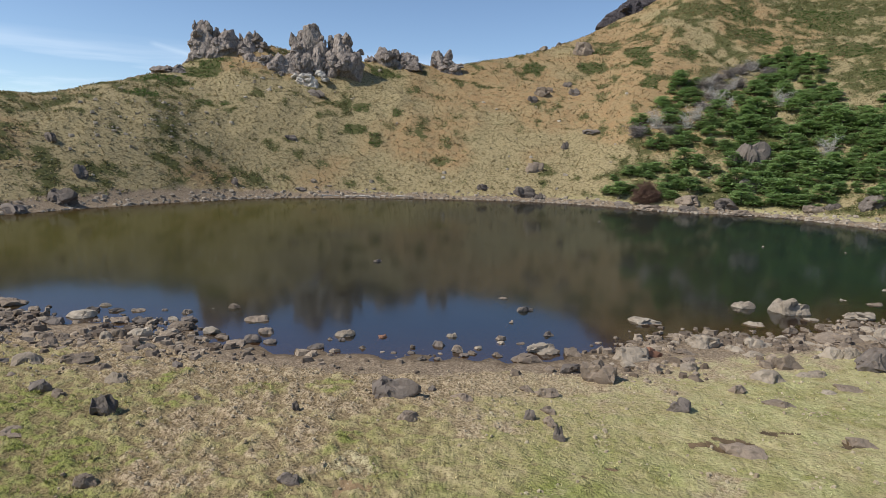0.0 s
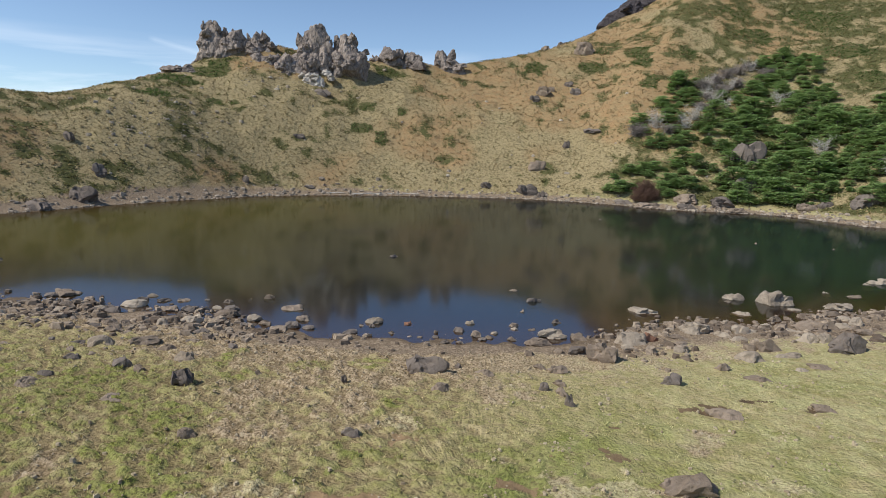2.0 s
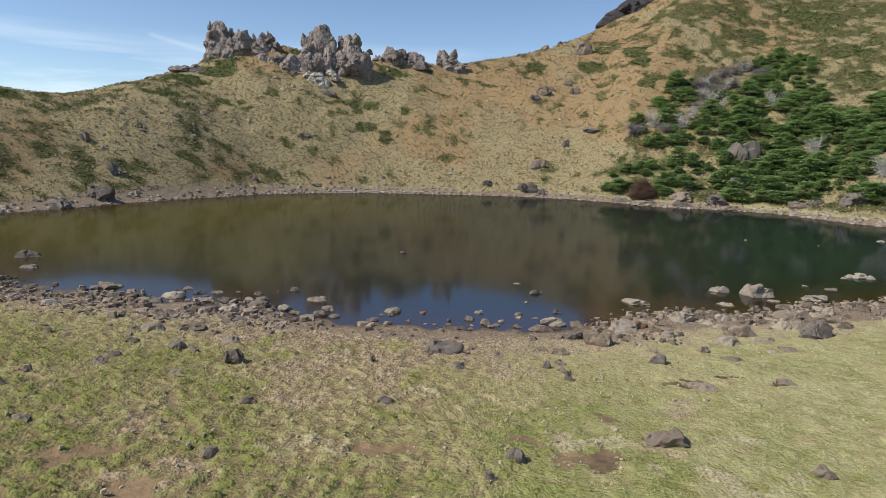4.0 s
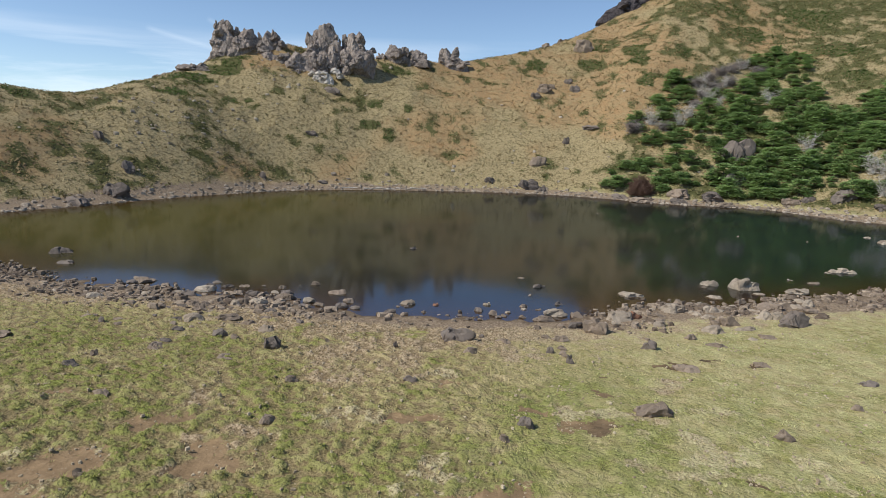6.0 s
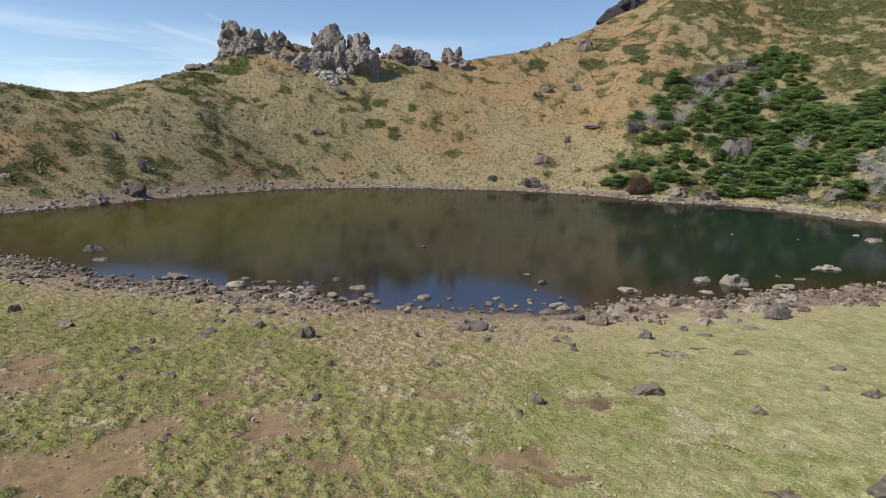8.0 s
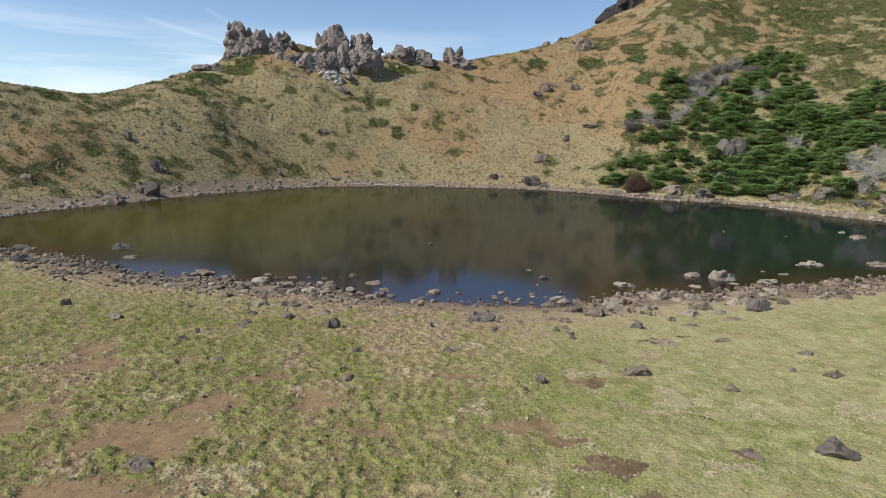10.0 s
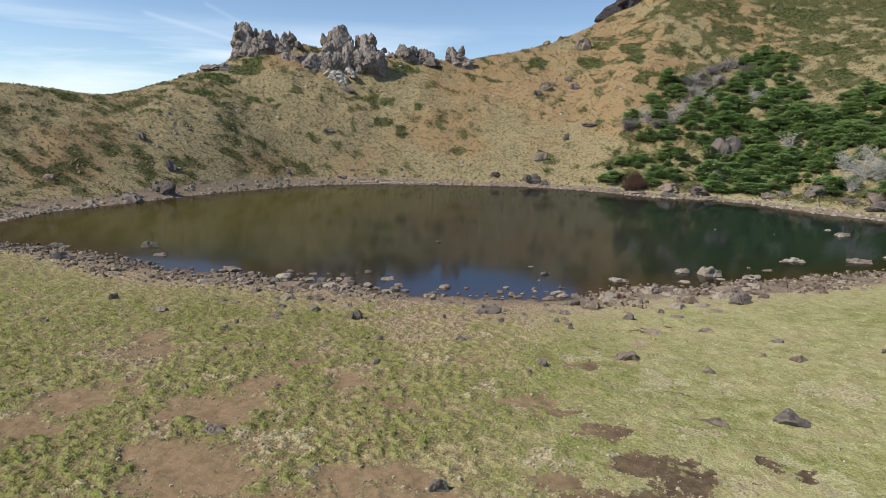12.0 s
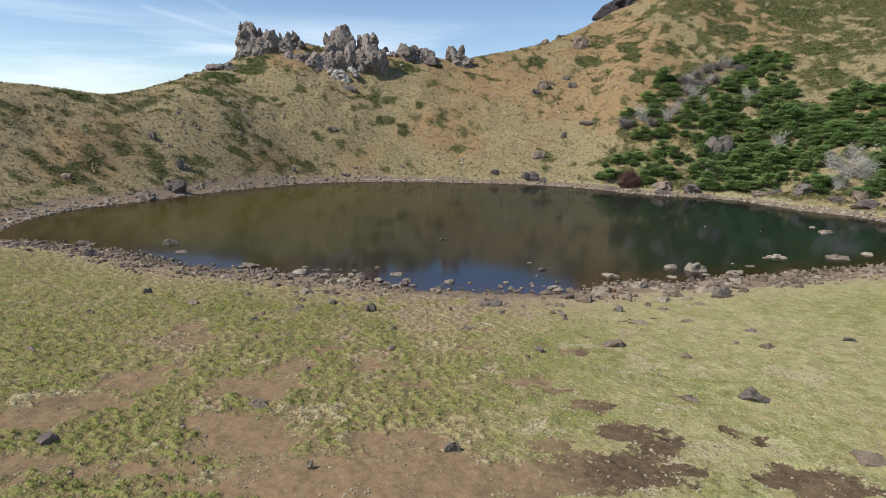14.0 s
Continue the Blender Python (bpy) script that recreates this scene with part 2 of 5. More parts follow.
    # bare mud
    damp = m.math("ADD", m.ramp(where.outputs[0], 1.0, 6.0), m.math("MULTIPLY", m.math("SUBTRACT", m.noise(p, 0.35, 5, 0.6), 0.5), 2.2))
    mud = m.mix(m.ramp(grain, 0.3, 0.7), (0.205, 0.138, 0.076), (0.305, 0.210, 0.118))
    mud = m.mix(m.ramp(damp, 0.1, 0.9), mud, m.mix(m.ramp(grain, 0.35, 0.65), (0.085, 0.060, 0.036), (0.160, 0.112, 0.066)))
    mud = m.mix(m.ramp(m.noise(p, 6.5, 4, 0.7), 0.62, 0.70, 0, 0.75), mud, (0.37, 0.31, 0.215))
    wet = m.math("ADD", cover[1], m.math("MULTIPLY", m.math("SUBTRACT", m.noise(p, 2.3, 8, 0.78), 0.5), 1.9))
    base = m.mix(m.ramp(wet, 0.36, 0.50), base, mud)
    # stony beach
    chips = m.cells(p, 3.4)
    stone = m.mix(m.ramp(chips[0], 0.02, 0.45), (0.37, 0.29, 0.205), (0.175, 0.128, 0.086))
    stone = m.mix(m.ramp(fine, 0.4, 0.7), stone, (0.36, 0.28, 0.19))
    beach = m.math("ADD", cover[0], m.math("MULTIPLY", m.math("SUBTRACT", grain, 0.5), 0.8))
    base = m.mix(m.ramp(beach, 0.4, 0.65), base, stone)
    # the soaked margin of the lake
    soaked = m.ramp(m.math("ADD", where.outputs[2], m.math("MULTIPLY", m.math("SUBTRACT", grain, 0.5), 0.10)), 0.01, 0.07, 0.62, 0.0)
    base = m.mix(soaked, base, (0.060, 0.040, 0.024))
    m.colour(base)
    rise = m.math("ADD", m.math("ADD", m.math("MULTIPLY", grain, 0.7), m.math("MULTIPLY", m.noise(p, 4.6, 3), 0.7)), m.math("MULTIPLY", fine, 0.45))
    m.bump(m.math("MULTIPLY", m.math("SUBTRACT", rise, 0.92), m.ramp(wet, 0.3, 0.6, 1.0, 0.35)), 1.0, 0.17)
    return m.mat


def rock_material(name, light, dark, lichen=(0.42, 0.40, 0.36), much=0.35, size=1.0, red=0.0, joints=0.0):
    m = Nodes(name, 0.88, 0.2)
    p = m.place()
    broad, grain, fine = m.noise(p, 0.45 * size, 5), m.noise(p, 2.4 * size, 6, 0.65), m.noise(p, 11 * size, 5, 0.7)
    c = m.mix(m.ramp(broad, 0.3, 0.7), dark, light)
    c = m.mix(m.ramp(grain, 0.35, 0.7, 0, 0.75), c, tuple(0.55 * v for v in dark))
    c = m.mix(m.ramp(fine, 0.55, 0.75, 0, much), c, lichen)
    c = m.mix(m.ramp(m.chance(), 0, 1, 0, 0.45), c, tuple(1.35 * v for v in light))
    if red:
        c = m.mix(red, c, (0.30, 0.12, 0.055))
    rise = m.math("ADD", grain, m.math("MULTIPLY", fine, 0.5))
    if joints:
        # upright cracks between the blocks
        tall = m.node("ShaderNodeMapping")
        tall.inputs["Scale"].default_value = (1, 1, 0.5)
        bent = m.node("ShaderNodeVectorMath")
        bent.operation = "ADD"
        m.put(p, bent.inputs[0])
        m.put(m.mix(1.0, (0, 0, 0), grain), bent.inputs[1])
        m.put(bent.outputs[0], tall.inputs["Vector"])
        for scale in (joints, 2.7 * joints):
            crack = m.ramp(m.cells(tall.outputs[0], scale, "DISTANCE_TO_EDGE")[0], 0.0, 0.09, 0.0, 1.0)
            c = m.mix(m.math("MULTIPLY", m.math("SUBTRACT", 1.0, crack), 0.5), c, tuple(0.3 * v for v in dark))
            rise = m.math("ADD", rise, m.math("MULTIPLY", crack, 0.5))
    m.colour(c)
    m.bump(rise, 0.9 if not joints else 0.45, 0.12 / size)
    return m.mat


def leaf_material(name, a, b, rough=0.75):
    m = Nodes(name, rough, 0.2)
    c = m.mix(m.island(), a, b)
    c = m.mix(m.ramp(m.chance(), 0, 1, 0, 0.3), c, tuple(1.25 * v for v in b))
    m.colour(c)
    glow = m.node("ShaderNodeBsdfTranslucent")
    m.put(c, glow.inputs["Color"])
    both = m.node("ShaderNodeMixShader")
    both.inputs[0].default_value = 0.45
    m.put(m.bsdf.outputs[0], both.inputs[1])
    m.put(glow.outputs[0], both.inputs[2])
    m.put(both.outputs[0], m.tree.nodes["Material Output"].inputs["Surface"])
    return m.mat


def tuft_material(name, straw, green, rust, pale=None):
    m = Nodes(name, 0.8, 0.15)
    tone = m.attribute("tone")
    c = m.mix(tone[0], straw, green)
    c = m.mix(tone[1], c, rust)
    c = m.mix(tone[2], c, tuple(0.26 * v for v in straw))
    c = m.mix(m.ramp(m.island(), 0, 1, 0, 0.4), c, tuple(0.55 * v for v in straw))
    # pale: lens veil painted as lighter blades towards the east
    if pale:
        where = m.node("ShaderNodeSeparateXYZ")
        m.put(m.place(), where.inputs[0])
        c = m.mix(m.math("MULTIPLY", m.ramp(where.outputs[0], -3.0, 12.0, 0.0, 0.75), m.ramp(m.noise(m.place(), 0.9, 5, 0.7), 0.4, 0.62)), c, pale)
    m.colour(c)
    return m.mat


def bark_material(name, a, b):
    m = Nodes(name, 0.9, 0.15)
    m.colour(m.mix(m.ramp(m.noise(m.own(), 6, 5), 0.3, 0.7), a, b))
    return m.mat


def water_material():
    """Turbid lake water: clear in the shallows, olive-brown where it is deep, with a smooth reflecting surface."""
    m = Nodes("water")
    t = m.tree
    depth = m.attribute("depth")[0]
    p = m.place()
    murk = m.node("ShaderNodeBsdfDiffuse")
    where = m.node("ShaderNodeSeparateXYZ")
    m.put(p, where.inputs[0])
    drift = m.math("ADD", where.outputs[0], m.math("MULTIPLY", m.math("SUBTRACT", m.noise(p, 0.06, 4), 0.5), 60.0))
    # olive to the west: mirrored slope and shallow bed put into the murk colour
    slope_tint = m.mix(m.ramp(drift, -55.0, -15.0), (0.075, 0.063, 0.018), (0.027, 0.023, 0.015))
    m.put(m.mix(m.ramp(drift, -10.0, 35.0), slope_tint, (0.012, 0.021, 0.016)), murk.inputs["Color"])
    clear = m.node("ShaderNodeBsdfTransparent")
    clear.inputs["Color"].default_value = (0.60, 0.44, 0.25, 1)
    body = m.node("ShaderNodeMixShader")
    m.put(m.ramp(depth, 0.0, 1.0, 0.12, 0.98), body.inputs[0])
    m.put(clear.outputs[0], body.inputs[1])
    m.put(murk.outputs[0], body.inputs[2])
    gloss = m.node("ShaderNodeBsdfGlossy")
    gloss.inputs["Roughness"].default_value = 0.085
    gloss.inputs["Color"].default_value = (0.80, 0.90, 1.0, 1)
    fresnel = m.node("ShaderNodeFresnel")
    fresnel.inputs["IOR"].default_value = 1.33
    ripple = m.node("ShaderNodeBump")
    ripple.inputs["Strength"].default_value, ripple.inputs["Distance"].default_value = 0.05, 0.02
    wave = m.math("ADD", m.noise(p, 1.6, 4), m.math("MULTIPLY", m.noise(p, 0.3, 2), 2.0))
    m.put(wave, ripple.inputs["Height"])
    m.put(ripple.outputs[0], gloss.inputs["Normal"])
    m.put(ripple.outputs[0], fresnel.inputs["Normal"])
    top = m.node("ShaderNodeMixShader")
    m.put(m.math("MULTIPLY", fresnel.outputs[0], 0.25), top.inputs[0])
    m.put(body.outputs[0], top.inputs[1])
    m.put(gloss.outputs[0], top.inputs[2])
    t.nodes.remove(m.bsdf)
    m.put(top.outputs[0], t.nodes["Material Output"].inputs["Surface"])
    return m.mat


GROUND, WATER = ground_material(), water_material()
BASALT = rock_material("grey basalt", (0.305, 0.240, 0.180), (0.165, 0.126, 0.092), (0.44, 0.39, 0.32))
PALE = rock_material("pale basalt", (0.42, 0.355, 0.275), (0.265, 0.210, 0.152), (0.50, 0.45, 0.36))
DARK = rock_material("dark basalt", (0.215, 0.178, 0.148), (0.115, 0.095, 0.080), (0.26, 0.25, 0.23), 0.3)
RED = rock_material("red scoria", (0.30, 0.16, 0.10), (0.20, 0.10, 0.065), (0.36, 0.25, 0.18), 0.3)
CRAG = rock_material("crag trachyte", (0.375, 0.315, 0.270), (0.225, 0.188, 0.160), (0.36, 0.33, 0.29), 0.35, 0.35, joints=0.4)
CRAG_DARK = rock_material("dark crag rock", (0.100, 0.086, 0.088), (0.045, 0.040, 0.044), (0.16, 0.15, 0.15), 0.3, 0.35, joints=0.4)
CRAG_PALE = rock_material("bleached crag rock", (0.58, 0.53, 0.46), (0.36, 0.32, 0.27), (0.62, 0.58, 0.51), 0.5, 0.5)

FIR = leaf_material("fir needles", (0.165, 0.270, 0.092), (0.330, 0.440, 0.165))
MAT_LEAF = leaf_material("dwarf shrub leaves", (0.075, 0.080, 0.030), (0.175, 0.170, 0.065))
JUNIPER = leaf_material("juniper mat leaves", (0.050, 0.090, 0.024), (0.115, 0.170, 0.048))
# TURF's last colour is its lens veil tint in the east
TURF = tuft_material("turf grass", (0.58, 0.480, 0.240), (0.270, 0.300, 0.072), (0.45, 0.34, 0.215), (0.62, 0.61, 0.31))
TUSSOCK = tuft_material("hill grass", (0.43, 0.350, 0.192), (0.18, 0.185, 0.072), (0.38, 0.25, 0.130))
BARK = bark_material("fir bark", (0.10, 0.085, 0.07), (0.20, 0.17, 0.145))
BLEACH = bark_material("bleached dead wood", (0.42, 0.38, 0.33), (0.68, 0.64, 0.58))
TWIG = bark_material("grey bare twigs", (0.20, 0.17, 0.155), (0.34, 0.30, 0.275))
RUST_TWIG = bark_material("rust-brown twigs", (0.11, 0.066, 0.046), (0.21, 0.128, 0.092))

# ---- helpers for building ----
def part(name, bm, material, parent=None, label="", smooth_faces=True):
    """Links a bmesh, or a finished mesh, as one mesh object under a thing or part."""
    if isinstance(bm, bmesh.types.BMesh):
        mesh = bpy.data.meshes.new(name)
        bm.to_mesh(mesh)
        bm.free()
    else:
        mesh = bm
    if not mesh.materials:
        mesh.materials.append(material)
    if smooth_faces:
        mesh.polygons.foreach_set("use_smooth", np.ones(len(mesh.polygons), bool))
    ob = new(name, mesh)
    ob.parent = parent
    return tagged(ob, label)


def raw_mesh(name, verts, faces, material):
    """A mesh from arrays: verts (n, 3), faces (m, k) of one corner count k."""
    mesh = bpy.data.meshes.new(name)
    k = faces.shape[1]
    mesh.vertices.add(len(verts))
    mesh.vertices.foreach_set("co", np.ascontiguousarray(verts, np.float32).ravel())
    mesh.loops.add(faces.size)
    mesh.loops.foreach_set("vertex_index", np.ascontiguousarray(faces, np.int32).ravel())
    mesh.polygons.add(len(faces))
    mesh.polygons.foreach_set("loop_start", np.arange(0, faces.size, k, dtype=np.int32))
    mesh.polygons.foreach_set("use_smooth", np.zeros(len(faces), bool))
    mesh.update(calc_edges=True)
    mesh.materials.append(material)
    return mesh


def paint(mesh, name, rgb):
    data = np.ones((len(rgb), 4), np.float32)
    data[:, : rgb.shape[1]] = rgb
    mesh.color_attributes.new(name, "FLOAT_COLOR", "POINT").data.foreach_set("color", data.ravel())


def away_from(x, y, rows):
    """Greatest cover of soft ellipses (x, y, half width, half depth), long along the shore's direction."""
    best = np.zeros(np.shape(x))
    for cx, cy, a, b in rows:
        u, v = (x - cx) * 0.976 + (y - cy) * 0.22, -(x - cx) * 0.22 + (y - cy) * 0.976
        best = np.maximum(best, 1.3 - 0.75 * np.sqrt((u / a) ** 2 + (v / b) ** 2))
    return np.clip(best, 0, 1)


# bare muddy hollows in the meadow, small bare spots, bleached crumbly turf, lush grass and brown worn turf: x, y, half width, half depth
MUD = [(-6.0, -19.5, 5.0, 2.0), (-9.3, -21.5, 4.0, 0.6), (-2.1, -18.7, 4.4, 2.0), (-5.5, -15.8, 2.2, 1.1), (1.6, -17.5, 2.2, 1.5), (5.4, -15.9, 2.6, 1.7),
       (5.9, -11.9, 1.4, 0.9), (7.5, -12.9, 1.6, 0.9), (8.4, -15.1, 0.7, 0.5), (13.3, -14.8, 2.6, 1.0), (14.5, -15.3, 1.9, 0.7), (3.9, -8.8, 1.1, 0.6),
       (0.1, -6.1, 1.5, 0.7), (1.6, -7.2, 1.3, 0.5), (12.2, -10.7, 1.0, 0.5), (2.2, -14.3, 1.2, 0.6), (-12.7, -17.3, 2.2, 2.1), (-15.1, -16.5, 1.0, 1.1),
       (-15.2, -11.6, 2.0, 1.5), (-14.8, -8.1, 1.2, 1.3), (-22.7, -12.9, 2.0, 1.5), (-23.1, -16.4, 2.0, 0.8), (-15.6, -21.4, 1.9, 0.7), (-20.5, -22.8, 1.4, 0.9)]
BARE_SPOTS = [(-24.5, -19.0, 2.0, 1.2), (-17.1, -12.8, 1.0, 0.9), (-24.3, -5.0, 1.8, 0.9), (3.7, 0.9, 1.2, 0.7), (-21.9, -10.8, 0.9, 0.8), (-10.0, -6.2, 0.7, 1.2),
              (-3.2, -15.9, 1.1, 0.5), (-14.5, -3.8, 0.9, 0.6), (-4.4, -0.3, 0.7, 0.4), (-3.4, 4.1, 0.5, 0.4), (-25.8, -2.7, 1.2, 0.9), (-20.4, -2.7, 0.8, 0.4),
              (-6.5, -8.5, 0.9, 0.7), (9.0, -3.0, 0.4, 0.2), (0.9, 1.6, 0.6, 0.4), (3.3, 5.2, 0.4, 0.3), (3.9, 7.6, 0.3, 0.2), (2.7, 6.8, 0.2, 0.2),
              (7.9, 10.2, 0.4, 0.3), (10.1, 12.1, 0.4, 0.3), (12.6, 11.3, 0.3, 0.3), (1.4, 4.0, 0.3, 0.2)]
BLEACHED_TURF = [(-10.5, -14.0, 1.8, 1.2), (-24.3, -15.9, 1.6, 0.9), (-25.4, -17.4, 1.2, 1.2), (1.6, -12.6, 0.7, 0.8), (12.6, -11.2, 1.2, 1.1), (17.9, -0.4, 1.6, 1.4),
                 (9.6, -12.6, 0.8, 0.7), (-2.3, -4.1, 1.0, 0.8), (2.3, -7.1, 0.7, 0.7), (7.4, -1.4, 1.2, 0.7), (-11.2, -20.9, 2.0, 0.3), (-16.5, -19.9, 0.9, 0.5),
                 (-14.3, -9.0, 0.9, 0.9), (-6.6, -1.1, 1.5, 0.7), (-2.8, -4.9, 0.6, 0.7), (-3.1, -6.1, 0.5, 0.2), (3.5, 2.4, 1.3, 0.9), (8.7, -0.8, 0.7, 0.7),
                 (11.3, -1.1, 0.6, 0.8), (7.6, -0.1, 1.0, 0.9), (9.3, 3.8, 0.5, 0.5), (-4.0, 5.6, 0.7, 0.9), (-17.7, -8.0, 0.8, 0.5), (8.7, -7.9, 0.7, 0.8)]
LUSH_TURF = [(-8.7, -13.7, 1.1, 1.3), (-11.8, -8.5, 1.3, 1.0), (-5.0, -12.7, 1.1, 1.2), (-10.6, -19.7, 1.1, 0.7), (9.7, -16.2, 1.5, 0.9), (15.5, -10.3, 1.7, 1.5),
             (-32.9, -10.6, 2.3, 2.7), (-20.2, -16.9, 1.8, 1.4), (-18.2, -20.7, 1.6, 0.8), (-12.3, -8.9, 1.0, 1.0), (-12.2, -6.7, 1.1, 0.9), (-5.4, -3.7, 2.2, 1.6),
             (-12.4, -3.5, 0.5, 0.6), (-23.9, -0.6, 1.7, 2.2), (-26.8, 3.8, 2.7, 2.9), (-18.0, 5.8, 2.1, 2.0), (-12.7, 3.6, 1.6, 1.2), (-11.8, 1.1, 1.8, 1.0),
             (-15.0, 11.1, 0.7, 1.0), (-13.0, 8.6, 0.8, 0.7), (-8.0, 12.4, 0.7, 0.8), (-4.9, 7.2, 0.6, 0.8), (-4.5, 2.8, 0.7, 0.7), (-10.5, 11.6, 0.8, 0.8)]
WORN_TURF = [(-11.2, 7.3, 2.0, 4.1), (-7.0, 7.5, 2.0, 4.4), (-13.7, -0.4, 1.4, 1.7), (-10.9, -4.2, 1.3, 1.2), (-9.6, -7.7, 0.8, 1.0), (-1.9, 11.5, 2.1, 3.1),
             (-10.0, -7.4, 1.1, 2.0), (-24.9, -5.2, 2.5, 3.6), (-9.4, 3.4, 1.8, 2.3), (-13.7, 14.4, 3.3, 1.5), (-9.8, 16.0, 3.1, 1.9), (-8.6, 4.0, 1.8, 1.7),
             (-9.4, 8.0, 1.9, 1.6), (-14.6, 1.4, 0.7, 0.8), (-2.0, 13.5, 1.9, 1.5), (1.1, 9.9, 1.1, 0.5), (0.7, 19.6, 1.9, 1.1), (-4.5, 18.4, 2.5, 1.6),
             (7.3, 6.7, 0.9, 1.0), (-17.0, 11.5, 1.1, 0.8), (-22.2, -9.3, 1.1, 0.9), (-16.8, -15.0, 0.5, 2.0)]


# mats of juniper on the slopes: x, y, half width, half depth
GREEN_MATS = [(-104, 122, 3.0, 4.5), (-96, 135, 2.3, 2.1), (-91, 137, 1.6, 1.9), (-112, 140, 6.7, 5.5), (-108, 158, 2.9, 2.7), (-107, 153, 7.1, 3.6),
              (-121, 91, 5.1, 1.8), (-63, 184, 4.9, 3.2), (-61, 160, 2.5, 1.8), (-51, 162, 1.4, 1.8), (-59, 150, 3.0, 2.5), (-53, 148, 1.7, 3.3),
              (-17, 208, 4.6, 4.5), (2, 211, 4.5, 3.7), (6, 226, 3.1, 4.0), (19, 215, 4.1, 6.9), (19, 204, 3.9, 4.1), (21, 188, 2.6, 4.6),
              (35, 212, 4.0, 4.7), (61, 230, 6.3, 6.2), (56, 248, 5.4, 5.3), (83, 244, 8.7, 10.3), (83, 209, 5.6, 6.2), (82, 187, 3.4, 4.6)]


def covers(x, y, d, z):
    """What grows or lies where: (stony, muddy, hill) and (green, dry or rust, dark mats)."""
    near = 1 - smooth(6, 14, np.interp(np.degrees(np.arctan2(x - CENTRE[0], y - CENTRE[1])), RIM_AZ, RIM_HIGH, period=360))
    wide = near * (3.2 + 2.2 * smooth(2, 14, x) + 1.6 * smooth(-18, -34, x)) + (1 - near) * (4.0 + 3.0 * smooth(-45, -75, np.degrees(np.arctan2(x - CENTRE[0], y - CENTRE[1]))))
    stony = 1 - smooth(0.35 * wide, 1.25 * wide, d + 1.6 * fractal(x, y, 7, 2, 41))
    hill = smooth(2.5, 7, d) * (1 - near)
    wx, wy = x + 1.1 * fractal(x, y, 2.0, 4, 43), y + 0.9 * fractal(x, y, 1.7, 4, 47)
    muddy = np.maximum(away_from(wx, wy, MUD + BARE_SPOTS), 0.8 * (1 - smooth(0.2, 1.5, d + 0.6 * fractal(x, y, 2.5, 2, 49)))) * near
    a, b, c = fractal(x, y, 26, 4, 51), fractal(x, y, 40, 3, 61), fractal(x, y, 15, 4, 71)
    speck = fractal(x, y, 4.5, 4, 81)
    small = fractal(x, y, 1.5, 4, 83)
    worn, lush, pale = away_from(wx, wy, WORN_TURF), away_from(wx, wy, LUSH_TURF), away_from(wx, wy, BLEACHED_TURF)
    green = np.clip(smooth(-0.55, 0.4, 0.5 * a + 0.5 * speck + 0.45 * small + 0.30 * smooth(0, -18, x)) * smooth(3, 14, d) * (1 - 0.8 * worn) + 0.8 * smooth(0.25, 0.8, lush), 0, 1)
    dry = near * np.clip(np.maximum(np.maximum(1 - smooth(2, 9, d + 4 * a), 0.62 * smooth(0.2, 0.9, worn)), 0.3 * smooth(0.2, 0.8, c)) + 0.3 * speck + 0.45 * small - 0.7 * lush, 0, 1)
    # bleached patches, raised eastward to paint lens veil as paler turf
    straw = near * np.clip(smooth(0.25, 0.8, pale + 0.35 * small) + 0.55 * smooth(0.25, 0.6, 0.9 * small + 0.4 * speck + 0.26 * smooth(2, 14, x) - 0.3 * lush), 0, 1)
    rim = smooth(0.2, 0.42, muddy) * (1 - smooth(0.5, 0.66, muddy)) * smooth(0.9, 1.4, away_from(wx, wy, MUD) + 1.0)
    straw = np.clip(straw + 0.8 * near * rim * smooth(-0.25, 0.3, small), 0, 1)
    lake_az = np.degrees(np.arctan2(x - CENTRE[0], y - CENTRE[1]))
    rust = (1 - near) * smooth(-0.15, 0.55, b + 0.6 * np.exp(-(((lake_az + 4) / 24) ** 2)) - 0.3 * smooth(30, 10, z) + 0.15 * c)
    left = smooth(-34, -60, lake_az)
    mats = (1 - near) * np.clip(0.16 + 0.38 * c + 0.55 * speck + 0.18 * left + 0.16 * smooth(25, 60, z) + 0.32 * smooth(6, 26, lake_az), 0, 1)
    mats = np.maximum(mats, (1 - near) * smooth(0.25, 0.75, away_from(x, y, GREEN_MATS) + 0.4 * speck) * 0.85)
    return np.stack([stony, muddy, hill], -1), np.stack([green * near, dry + rust, mats + straw], -1)


def turf_relief(x, y, cover):
    """Clumps of the grazed turf, strongest on the western meadow, and the mud that lies a little lower. Returns height and clump."""
    h = noise2(x / 0.56, y / 0.44, 101) + 0.5 * noise2(x / 0.30, y / 0.26, 103)
    clump = smooth(-0.22, 0.55, h)
    grow = (1 - smooth(0.3, 0.5, cover[:, 1])) * (1 - 0.8 * smooth(0.3, 0.8, cover[:, 0])) * (1 - cover[:, 2])
    west = 0.28 + 0.72 * smooth(7, -9, x)
    grow = grow * smooth(-26, -23, y) * smooth(0, 4, y + 42 - 0.63 * (2 - x)) * smooth(0, 4, y + 42 - 1.5 * (x - 2))
    bare = smooth(0.35, 0.55, cover[:, 1]) * (1 - cover[:, 2]) * (1 - cover[:, 0])
    return 0.17 * clump * west * grow - 0.05 * bare, 1 - (1 - clump) * (0.35 + 0.65 * west)


